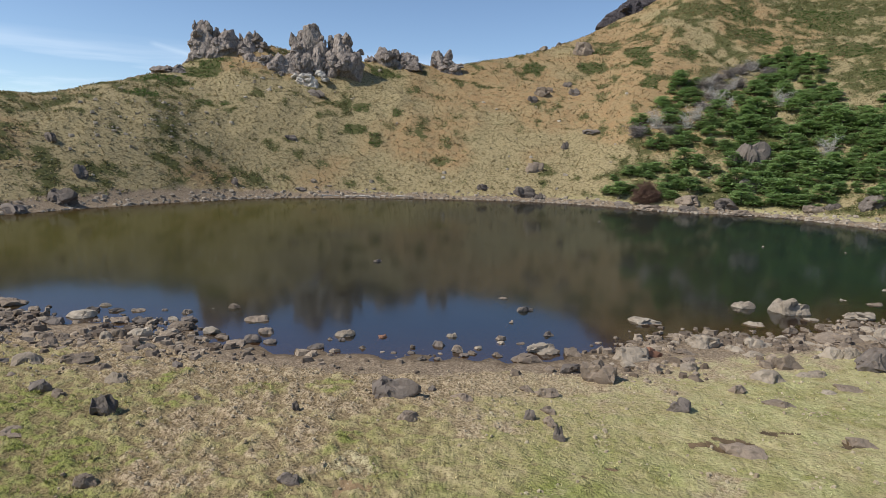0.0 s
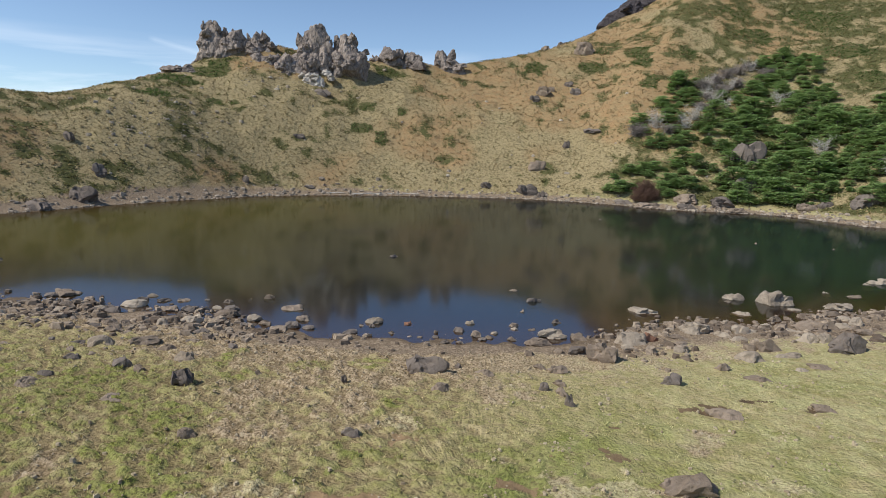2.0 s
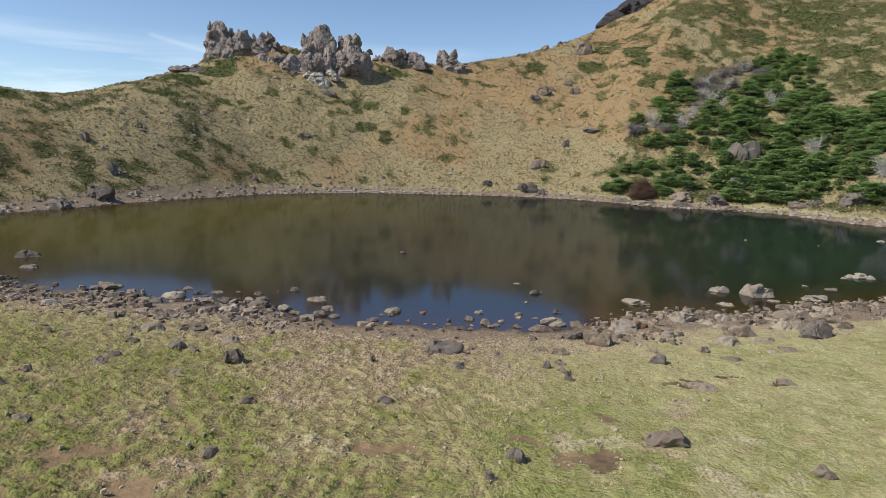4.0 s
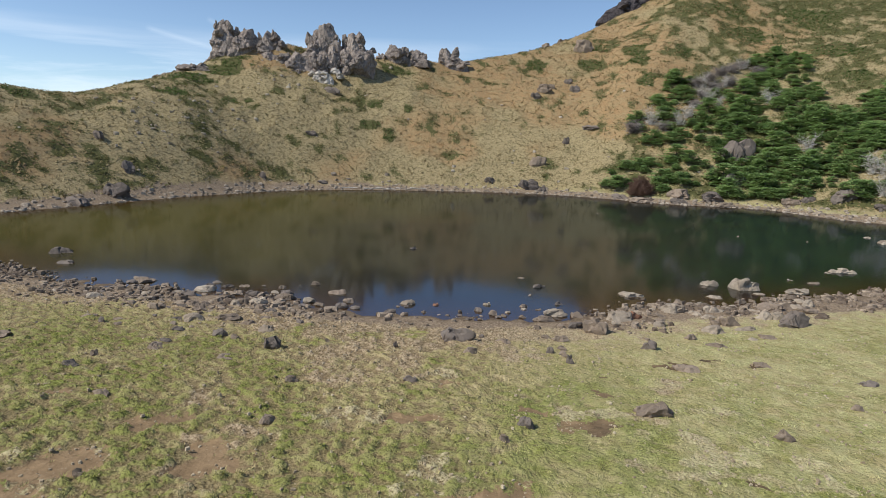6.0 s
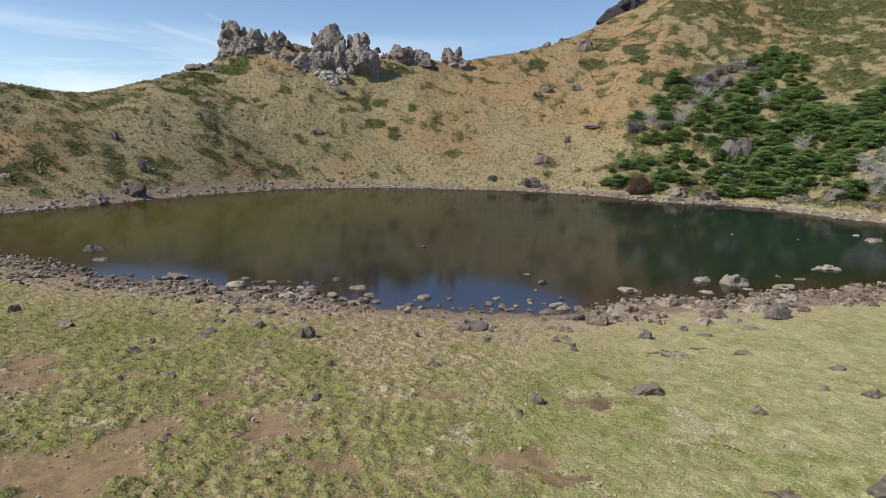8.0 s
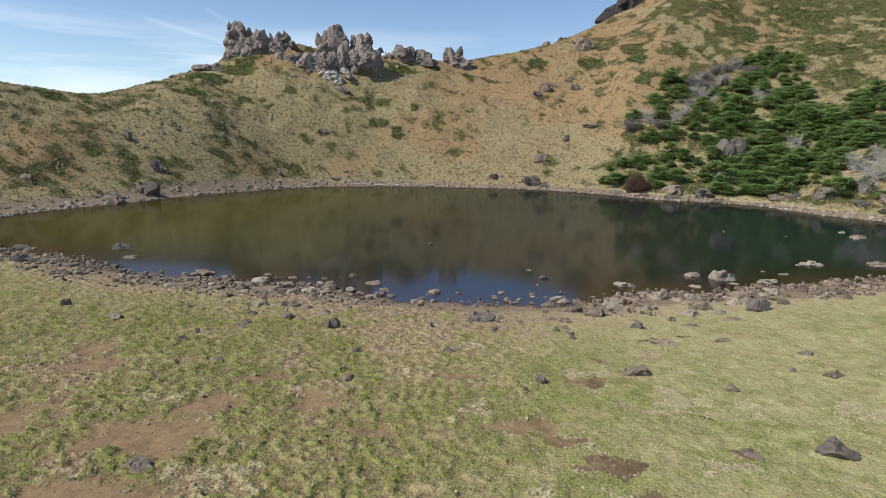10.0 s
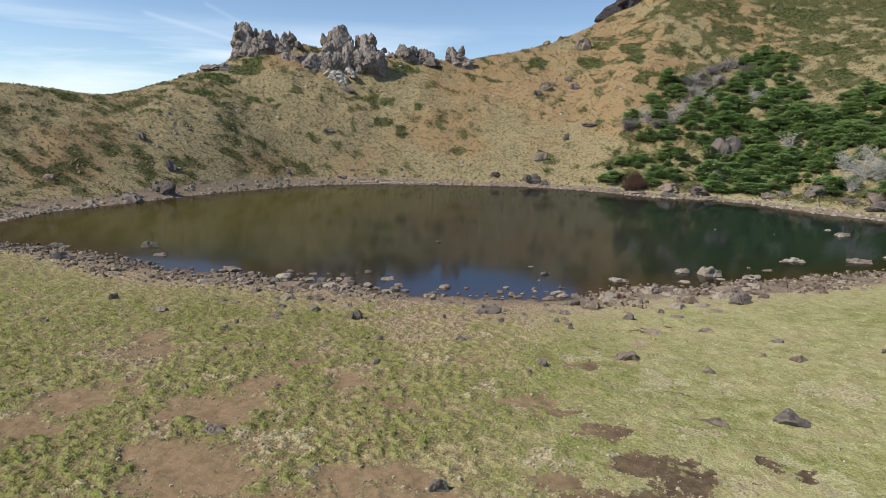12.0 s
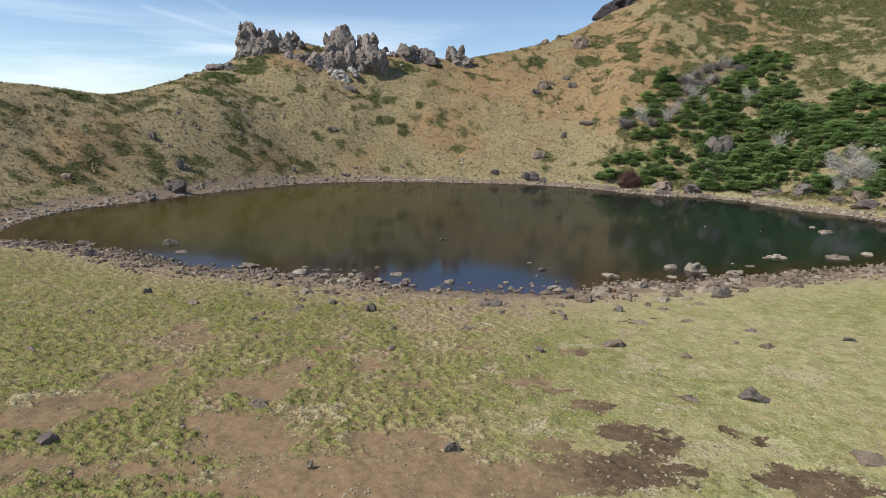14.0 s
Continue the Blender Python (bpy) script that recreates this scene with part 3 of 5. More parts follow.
def build_ground():
    head, eye = -12.6, (2.0, -42.0)
    az = np.radians(np.r_[np.arange(-176, -46, 3.0), np.arange(-46, 46.1, 0.18), np.arange(49, 182, 3.0)] + head)
    r = np.r_[np.arange(0.5, 14, 1.5), 14 * 1.0046 ** np.arange(0, 366), 14 * 1.0046**366 * 1.0078 ** np.arange(1, 217), 14 * 1.0046**366 * 1.0078**216 * 1.06 ** np.arange(1, 38)]
    A, R = np.meshgrid(az, r)
    x, y = (eye[0] + R * np.sin(A)).ravel(), (eye[1] + R * np.cos(A)).ravel()
    d = behind_shore(x, y)
    z = ground_height(x, y, d)
    n, k = len(az), len(r)
    i, j = np.meshgrid(np.arange(k - 1), np.arange(n), indexing="ij")
    a, b = (i * n + j).ravel(), (i * n + (j + 1) % n).ravel()
    faces = np.stack([a, b, b + n, a + n], -1)
    cover, tone = covers(x, y, d, z)
    lift, clump = turf_relief(x, y, cover)
    mesh = raw_mesh("ground", np.stack([x, y, z + lift], -1), faces[:, ::-1], GROUND)
    paint(mesh, "relief", np.repeat(clump[:, None], 3, 1))
    paint(mesh, "cover", cover)
    paint(mesh, "tone", tone)
    tagged(part("ground", mesh, GROUND), "crater floor of turf and stones under straw-coloured slopes", "ground", kind="structure")


def build_water():
    p = SHORELINE - CENTRE
    rel = np.r_[np.linspace(0, 0.8, 10), np.linspace(0.82, 0.98, 14), np.linspace(0.99, 1.05, 9)]
    pts = (np.array(CENTRE) + rel[:, None, None] * p[None]).reshape(-1, 2)
    n = len(p)
    i, j = np.meshgrid(np.arange(len(rel) - 1), np.arange(n), indexing="ij")
    a, b = (i * n + j).ravel(), (i * n + (j + 1) % n).ravel()
    mesh = raw_mesh("water", np.c_[pts, np.zeros(len(pts))], np.stack([a, b, b + n, a + n], -1), WATER)
    deep = 1 - np.exp(-np.maximum(-ground_height(pts[:, 0], pts[:, 1]), 0) / 0.42)
    paint(mesh, "depth", np.repeat(deep[:, None], 3, 1))
    tagged(part("water", mesh, WATER), "still olive-brown crater lake mirroring slope and sky", "lake", kind="structure")


build_ground()
build_water()

# ---- rocks ----
def fractured(p, cell, tall, gain, crack, seed):
    """How far each point is pushed out by a net of broken facets: one tilted plane to a cell, with cracks between."""
    out = np.empty(len(p))
    for k, (px, py, pz) in enumerate(p):
        q = (px / cell + seed, py / cell - seed, pz / (cell * tall))
        far, near = noise.voronoi(q)
        c = near[0]
        tilt = noise.cell_vector((c[0] * 7.1 + 0.3, c[1] * 7.1 + 0.3, c[2] * 7.1 + 0.3))
        lean = sum((q[i] - c[i]) * (2 * tilt[i] - 1) for i in range(3))
        out[k] = gain * cell * (1.6 * lean + 0.7 * (tilt[0] - 0.5)) - crack * cell * max(0.0, 1 - (far[1] - far[0]) / 0.13)
    return out


def lump(seed, detail, size, cuts=9, rough=0.12):
    """A broken stone: a ball flattened by random planes, then roughened. Returns vertices and triangles."""
    rng = np.random.default_rng(seed)
    bm = bmesh.new()
    bmesh.ops.create_icosphere(bm, subdivisions=detail, radius=1.0)
    v = np.array([p.co for p in bm.verts])
    f = np.array([[p.index for p in q.verts] for q in bm.faces])
    bm.free()
    for _ in range(cuts):
        n = rng.normal(size=3) * (1, 1, 0.8)
        n /= np.linalg.norm(n)
        over = np.maximum(v @ n - rng.uniform(0.42, 0.80), 0)
        v = v - over[:, None] * n * 0.97
    v[:, 2] = np.minimum(v[:, 2], rng.uniform(0.45, 0.7) + 0.25 * v[:, 0] * rng.uniform(-1, 1))
    o = rng.uniform(0, 50, 3)
    for scale, gain in ((1.7, 1.0), (3.6, 0.5), (7.5, 0.28))[: 2 if detail < 3 else 3]:
        q = v * scale + o
        k = noise2(q[:, 0] + 0.7 * q[:, 2], q[:, 1] - 0.6 * q[:, 2], seed) + noise2(q[:, 1] + 9, q[:, 2] + q[:, 0] * 0.4, seed + 3)
        v = v * (1 + rough * gain * k)[:, None]
    return v * (np.array(size) * 0.5), f


def stone_mesh(seed, material, detail=3, flat=0.6, cuts=16):
    v, f = lump(seed, detail, (1.15, 0.9, 2 * flat), cuts, 0.12)
    v[:, :2] *= (1.08, 0.88) / np.ptp(v[:, :2], axis=0)
    v[:, :2] *= (1.06 - 0.34 * np.clip(v[:, 2] / v[:, 2].max(), 0, 1))[:, None]
    if detail > 2:
        v += v / np.linalg.norm(v, axis=1, keepdims=True) * fractured(v, 0.46, 0.8, 0.21, 0.05 if detail > 3 else 0.0, seed * 1.7)[:, None]
    above = v[v[:, 2] > -0.1 * flat]
    v[:, :2] = (v[:, :2] - 0.5 * (above[:, :2].max(0) + above[:, :2].min(0))) * (1.08, 0.88) / np.ptp(above[:, :2], axis=0)
    v[:, 2] += flat * 0.22
    mesh = raw_mesh("stone", v, f, material)
    return mesh


STONES = {key: [stone_mesh(n * 7 + k, mat, 3, flat) for n, flat in enumerate((0.42, 0.5, 0.6, 0.72, 0.36))]
          for k, (key, mat) in enumerate({"grey": BASALT, "pale": PALE, "dark": DARK, "red": RED}.items())}
SMALL = {key: [stone_mesh(n * 11 + k + 90, mat, 2, flat, 7) for n, flat in enumerate((0.35, 0.45, 0.6, 0.5))]
         for k, (key, mat) in enumerate({"grey": BASALT, "pale": PALE, "dark": DARK}.items())}
BIG = {key: [stone_mesh(n * 5 + k + 400, mat, 4, flat, 11) for n, flat in enumerate((0.42, 0.5, 0.58))]
       for k, (key, mat) in enumerate({"grey": BASALT, "pale": PALE, "dark": DARK}.items())}
dice = random.Random(4)


STANDING = []


def boulder(name, x, y, wide, high, key, label, group, turn=None, sink=0.0):
    """A stone of a given width and height above ground or water, its long side across the walk unless turned."""
    mesh = dice.choice((BIG if wide > 1.9 and key in BIG else STONES)[key])
    STANDING.append((x, y, 0.5 * wide + 0.12))
    ob = new(name, mesh)
    if "top" not in mesh:
        mesh["top"] = max(v.co.z for v in mesh.vertices)
    floor = max(float(ground_height([x], [y])[0]), -0.45)
    z = floor - 0.06 * high - sink
    tall = ((0.86 if floor > -0.08 else 0.68) * high + max(0.0, -floor)) / mesh["top"]
    wide *= 0.93 if wide > 1.8 else 1.0
    ob.matrix_world = pose(x, y, z, 0, 0, dice.choice((12.6, 192.6)) + dice.uniform(-22, 22) if turn is None else turn) @ Matrix.Diagonal((wide / 1.08, wide / 1.08 * dice.uniform(0.75, 1.0), tall, 1))
    return tagged(ob, label, "rock", group)


# x, y, width, height: the stones of the western shallows and shore, of the middle, of the eastern shore, and those standing in the lake
WEST_SHALLOWS = [(-34.4, 20.7, 2.56, 0.56), (-34.9, 19.9, 1.17, 0.4), (-31.5, 19.9, 0.8, 0.31), (-28.1, 22.2, 0.97, 0.29), (-26.4, 21.2, 1.01, 0.31),
                 (-25.2, 21.7, 1.01, 0.27), (-23.7, 22.3, 0.5, 0.18), (-19.8, 24.3, 1.07, 0.38), (-21.0, 23.6, 0.41, 0.14), (-16.8, 22.0, 1.88, 0.46),
                 (-15.0, 19.7, 1.13, 0.41), (-13.8, 18.1, 0.81, 0.27), (-20.1, 19.1, 1.93, 0.48), (-17.8, 18.7, 1.0, 0.47), (-17.8, 17.4, 0.77, 0.26),
                 (-16.8, 18.0, 0.91, 0.35), (-14.9, 18.0, 1.02, 0.47), (-15.4, 17.3, 1.21, 0.3), (-18.2, 16.2, 0.68, 0.22), (-21.3, 17.1, 1.53, 0.62),
                 (-21.1, 18.4, 0.52, 0.26), (-23.1, 19.4, 1.17, 0.47), (-22.4, 16.6, 1.1, 0.51), (-27.5, 19.5, 1.83, 0.54)]
WEST_SHORE = [(-27.9, 20.9, 1.03, 0.45), (-24.4, 19.2, 1.19, 0.39), (-20.7, 20.5, 1.16, 0.46), (-21.9, 22.2, 0.97, 0.34), (-21.7, 20.5, 0.78, 0.22),
              (-22.4, 20.0, 0.63, 0.27), (-29.8, 19.0, 0.69, 0.35), (-27.6, 17.6, 1.38, 0.64), (-31.7, 18.1, 1.13, 0.41), (-22.5, 15.8, 0.94, 0.59),
              (-24.1, 17.7, 0.85, 0.41), (-25.4, 14.7, 1.49, 0.57), (-25.8, 14.1, 1.11, 0.29), (-24.5, 15.0, 0.89, 0.38), (-22.9, 11.2, 1.67, 0.68),
              (-20.8, 12.1, 1.69, 0.52), (-18.8, 11.4, 1.06, 0.54), (-23.8, 10.8, 0.88, 0.27), (-24.0, 13.6, 1.07, 0.57), (-16.7, 9.9, 1.16, 0.67),
              (-18.9, 8.1, 0.98, 0.63), (-17.8, 7.9, 0.73, 0.46), (-22.1, 8.6, 0.82, 0.38), (-16.2, 4.5, 1.13, 0.25)]
MIDDLE_SHORE = [(-10.4, 20.6, 1.23, 0.53), (-11.0, 17.9, 0.91, 0.32), (-10.9, 19.5, 0.4, 0.21), (-10.2, 19.6, 0.47, 0.24), (-8.6, 18.6, 0.45, 0.29),
                (-4.4, 22.2, 0.75, 0.36), (-4.7, 20.3, 0.72, 0.34), (-3.5, 19.6, 0.7, 0.4), (-5.8, 18.6, 0.44, 0.15), (-1.5, 22.5, 0.75, 0.28),
                (-1.4, 21.7, 0.6, 0.19), (-0.9, 29.6, 1.37, 0.51), (-1.4, 26.2, 0.67, 0.25), (1.2, 24.1, 0.85, 0.4), (-0.3, 21.9, 0.6, 0.15),
                (-2.5, 20.4, 0.45, 0.19), (-3.0, 18.9, 0.56, 0.2), (-1.3, 19.4, 0.57, 0.27), (-5.0, 17.6, 0.55, 0.23), (-4.2, 17.9, 0.49, 0.17),
                (1.0, 20.8, 1.93, 0.61), (0.3, 19.1, 1.54, 0.42), (2.6, 20.8, 0.97, 0.58), (2.6, 18.1, 1.49, 0.53)]
EAST_SHORE = [(3.9, 16.8, 2.0, 1.29), (5.7, 20.8, 2.19, 0.79), (7.1, 29.0, 2.22, 0.49), (6.0, 24.1, 0.71, 0.16), (8.4, 24.7, 0.65, 0.17),
              (9.8, 24.3, 1.94, 0.87), (8.5, 22.4, 1.16, 0.32), (8.2, 19.5, 1.08, 0.49), (12.7, 25.0, 1.27, 0.66), (12.9, 26.7, 0.7, 0.26),
              (12.3, 27.6, 0.55, 0.28), (14.0, 30.4, 1.43, 0.32), (13.8, 34.2, 1.0, 0.3), (14.5, 35.5, 1.9, 0.75), (17.4, 34.7, 2.6, 1.75),
              (15.8, 29.2, 0.92, 0.45), (14.8, 27.5, 0.72, 0.27), (16.0, 26.5, 0.71, 0.19), (15.4, 25.7, 0.85, 0.25), (18.2, 33.0, 1.0, 0.22),
              (11.3, 23.6, 1.0, 0.43), (10.9, 24.0, 0.65, 0.24), (12.1, 22.9, 1.06, 0.34), (13.4, 25.3, 0.83, 0.24)]
EAST_BEACH = [(13.1, 20.8, 1.35, 0.93), (11.6, 18.5, 1.5, 0.64), (14.1, 19.9, 1.0, 0.32), (17.5, 27.3, 2.49, 0.71), (21.7, 34.7, 2.39, 0.53),
              (20.7, 30.9, 1.16, 0.37), (19.0, 31.8, 0.72, 0.18), (19.4, 30.5, 0.62, 0.23), (19.7, 28.4, 1.35, 0.42), (18.8, 27.9, 1.16, 0.68),
              (21.0, 29.5, 1.05, 0.73), (17.0, 23.9, 1.35, 0.74), (19.8, 26.4, 1.62, 0.71), (16.2, 23.8, 1.26, 0.66), (22.9, 40.3, 0.75, 0.23),
              (24.7, 39.4, 1.38, 0.3), (28.0, 45.4, 0.83, 0.2), (13.6, 19.8, 0.99, 0.25), (14.9, 18.0, 1.28, 0.34), (13.7, 17.2, 0.74, 0.25),
              (29.7, 46.3, 2.89, 0.69), (37.9, 48.4, 3.92, 0.86), (43.2, 52.6, 1.9, 0.67)]
IN_LAKE = [(-16.4, 44.2, 1.01, 0.4), (24.8, 70.1, 0.8, 0.29), (5.7, 91.4, 0.78, 0.27), (-2.7, 32.6, 1.04, 0.15), (44.3, 71.2, 3.1, 0.76),
           (44.0, 76.2, 1.62, 0.4), (28.6, 46.2, 0.85, 0.41), (33.5, 68.3, 0.5, 0.3), (43.7, 70.1, 1.42, 0.6)]


def shore_stone(x, y, w, h, n):
    wet = float(behind_shore(np.array([x]), np.array([y]))[0]) < 0.6
    key = ("pale" if n % 3 else "grey") if x > 6 or w > 1.5 else ("grey", "dark", "grey", "pale", "dark")[n % 5]
    if wet:
        what = {"pale": "pale weathered basalt rock standing in the shallow lake", "grey": "grey-brown basalt rock in the shallow lake", "dark": "dark wet basalt rock in the shallow lake"}[key]
        boulder("water_rock", x, y, w, h, key, what, "rocks in the lake")
    else:
        what = {"pale": "pale flat basalt slab on the stony shore", "grey": "rounded grey-brown basalt boulder on the stony shore", "dark": "dark pitted basalt boulder on the stony shore"}[key]
        boulder("shore_boulder", x, y, w, h, key, what, "boulders on the near shore", sink=0.03)


for n, row in enumerate(WEST_SHALLOWS + WEST_SHORE + MIDDLE_SHORE + EAST_SHORE + EAST_BEACH + IN_LAKE):
    shore_stone(*row, n)
for x, y, w, h in ((-51.0, 29.0, 3.4, 0.95), (-46.4, 24.9, 2.3, 0.5)):
    boulder("water_rock", x, y, w, h, "dark", "blackish mossy boulder at the lake's edge", "rocks in the lake")
boulder("water_rock", -8.1, 20.8, 0.75, 0.28, "red", "small rust-red scoria rock in the shallow lake", "rocks in the lake")
boulder("shore_boulder", 6.7, 21.6, 1.13, 0.66, "red", "rounded rust-red scoria boulder on the stony shore", "boulders on the near shore")
boulder("shore_boulder", 17.4, 22.0, 2.64, 1.35, "dark", "large dark grey boulder at the edge of the turf", "boulders on the near shore")
boulder("shore_boulder", -4.7, 12.2, 2.45, 1.05, "dark", "big flat-topped purplish boulder alone on the turf", "boulders on the near shore", 10)
boulder("shore_boulder", -54.6, 18.6, 2.6, 1.1, "dark", "blackish pitted boulder on the shore turf", "boulders on the near shore")
boulder("shore_boulder", -61.4, 25.4, 2.2, 0.75, "dark", "low blackish boulder at the water's edge", "boulders on the near shore")

MEADOW_ROCKS = [(-3.3, 13.1, 0.37, 0.18), (-1.9, 12.5, 0.91, 0.27), (-3.4, 9.7, 0.93, 0.33), (-7.9, 9.2, 0.34, 0.43), (1.6, 14.0, 1.05, 0.38),
                (0.7, 14.5, 0.81, 0.19), (1.1, 11.0, 0.48, 0.4), (1.7, 12.0, 0.69, 0.28), (1.9, 10.6, 0.61, 0.33), (2.3, 9.4, 0.49, 0.57),
                (9.8, 16.4, 0.76, 0.41), (11.1, 15.2, 1.14, 0.25), (7.1, 13.3, 0.99, 0.6), (8.5, 9.9, 1.49, 0.4), (-11.2, 2.3, 0.75, 0.25),
                (-5.5, 4.0, 0.81, 0.3), (-12.3, 9.3, 0.47, 0.22), (12.8, 11.6, 0.88, 0.28)]
MORE_ROCKS = [(-36.5, 5.7, 1.03, 0.63), (-18.4, -2.0, 1.02, 0.24), (-14.0, -14.1, 1.26, 0.28), (-2.6, -16.1, 0.8, 0.47), (-8.5, -19.3, 0.41, 0.34),
              (9.7, -6.6, 1.25, 0.43), (13.7, -5.3, 1.76, 0.76), (6.1, 2.9, 1.86, 0.69), (17.3, 5.1, 1.11, 0.47), (17.3, 9.3, 1.0, 0.27),
              (11.0, 1.6, 0.76, 0.54), (-32.5, -10.7, 0.89, 0.37), (-14.7, 6.9, 1.15, 0.83), (5.5, 3.1, 0.69, 0.35), (15.2, 5.6, 0.53, 0.3),
              (0.6, 0.0, 0.69, 0.45), (-0.1, -1.5, 0.47, 0.25), (-20.7, 4.7, 1.0, 0.35), (-27.5, 8.3, 0.45, 0.4), (-30.5, 3.9, 1.37, 0.4)]
FEW_ROCKS = [(-22.6, 2.3, 0.44, 0.4), (-22.4, 0.5, 0.89, 0.3), (-9.8, -2.5, 0.73, 0.3), (-13.6, -8.4, 0.52, 0.35), (-21.2, -20.8, 0.96, 0.5),
             (17.2, -12.1, 1.63, 0.7), (-35.9, -2.1, 0.93, 0.3), (24.1, 8.9, 1.07, 0.3)]
for n, (x, y, w, h) in enumerate(MEADOW_ROCKS + MORE_ROCKS + FEW_ROCKS):
    key = "grey" if n % 3 else "dark"
    boulder("meadow_rock", x, y, w, h + 0.12 - 0.08 * (x > 4), key, "dark pitted basalt rock sunk in the turf" if key == "dark" else "grey lichened basalt rock sunk in the turf", "rocks in the meadow", sink=0.02)

FAR_SHORE_ROCKS = [(11.5, 125.5, 3.7, 1.43), (24.4, 122.5, 5.17, 2.59), (31.7, 121.4, 6.07, 2.55), (37.5, 129.0, 4.79, 3.41), (45.5, 116.3, 4.21, 1.98),
                   (48.8, 116.2, 2.42, 1.45), (54.6, 112.5, 6.26, 2.52), (62.9, 104.6, 5.8, 2.16), (61.3, 100.2, 5.63, 2.08), (-10.6, 134.4, 5.18, 3.1),
                   (-9.4, 146.9, 4.5, 3.04), (-83.6, 65.3, 5.04, 1.58), (-98.6, 88.2, 3.02, 1.77), (-96.7, 60.0, 2.87, 1.23), (-71.2, 135.1, 3.16, 1.39),
                   (-2.5, 158.4, 1.84, 2.56), (-11.3, 188.1, 5.07, 3.05), (-13.9, 184.5, 3.34, 2.13), (-1.4, 189.7, 3.41, 2.62), (0.4, 224.0, 7.35, 5.19),
                   (-72.6, 110.5, 1.56, 1.84)]
HILL_ROCKS = [(4.1, 165.1, 5.0, 1.4), (16.5, 121.0, 6.0, 1.3), (-61, 119.2, 2.6, 0.9), (-75.0, 158.8, 4.6, 2.2), (-14, 229, 3.6, 2.4),
              (-8, 243, 5.2, 3.2), (-4, 196, 3.0, 2.0), (-9, 190, 2.2, 1.8), (-7.2, 133.0, 2.0, 1.7), (23.7, 118.5, 3.4, 1.6),
              (33.0, 116.6, 3.6, 1.5), (-20.8, 136, 3.3, 1.8), (58, 104.5, 3.4, 1.4), (66, 98, 4.4, 1.8)]
for n, (x, y, w, h) in enumerate(FAR_SHORE_ROCKS + HILL_ROCKS):
    boulder("hillside_rock", x, y, w * 1.12, h, ("dark", "grey", "dark")[n % 3], "grey craggy boulder half buried in the hillside grass", "boulders on the far slope", sink=0.15)
boulder("hillside_rock", -83.5, 75.3, 6.0, 3.0, "dark", "large dark angular boulder on the far shore", "boulders on the far slope", 20)
boulder("hillside_rock", -88.2, 84.1, 3.4, 2.6, "dark", "black hollowed rock in the hillside grass", "boulders on the far slope")
boulder("hillside_rock", -59.7, 123.6, 1.5, 1.0, "pale", "small pale rock on the hillside grass", "boulders on the far slope")


# ---- crags on the rim ----
def splinter(seed, detail, wide, deep, high):
    """A broken pillar of rock: a ball cut to flat joints that lean inwards, then chipped. Returns vertices and triangles."""
    rng = np.random.default_rng(seed)
    bm = bmesh.new()
    bmesh.ops.create_icosphere(bm, subdivisions=detail, radius=1.0)
    v = np.array([p.co for p in bm.verts])
    f = np.array([[p.index for p in q.verts] for q in bm.faces])
    bm.free()
    sides = 9
    a = (np.arange(sides) + rng.uniform(-0.4, 0.4, sides)) * 2 * np.pi / sides
    lean = rng.uniform(0.15, 0.95, sides) if high > 0.8 * wide else rng.uniform(0.05, 0.7, sides)
    n = np.r_[np.stack([np.cos(a), np.sin(a), lean], -1), rng.normal(0, 0.55, (3, 3)) + (0, 0, 1), [(0, 0, -1)], rng.normal(size=(9, 3))]
    n /= np.linalg.norm(n, axis=1, keepdims=True)
    far = np.r_[rng.uniform(0.55, 0.95, sides), rng.uniform(0.85, 1.15, 3), [1.0], rng.uniform(0.62, 0.95, 9)]
    reach = np.min(np.where(v @ n.T > 0.02, far / np.maximum(v @ n.T, 0.02), 9.0), axis=1)
    v = v * np.minimum(reach, 1.5)[:, None]
    v = v / np.ptp(v, axis=0) * (wide, deep, high)
    v[:, 2] -= v[:, 2].max() - 0.5 * high
    out = v / np.linalg.norm(v, axis=1, keepdims=True)
    size = min(1.0, 0.16 * (wide + high))
    chip = np.array([0.12 * noise.noise((p[0] * 0.8, p[1] * 0.8 + seed, p[2] * 0.5)) for p in v])
    v = v + out * (size * (chip + fractured(v, 2.3, 1.2, 0.10, 0.12, seed * 0.37)) + fractured(v, 0.9, 1.1, 0.19, 0.13, seed * 0.61))[:, None]
    return v, f


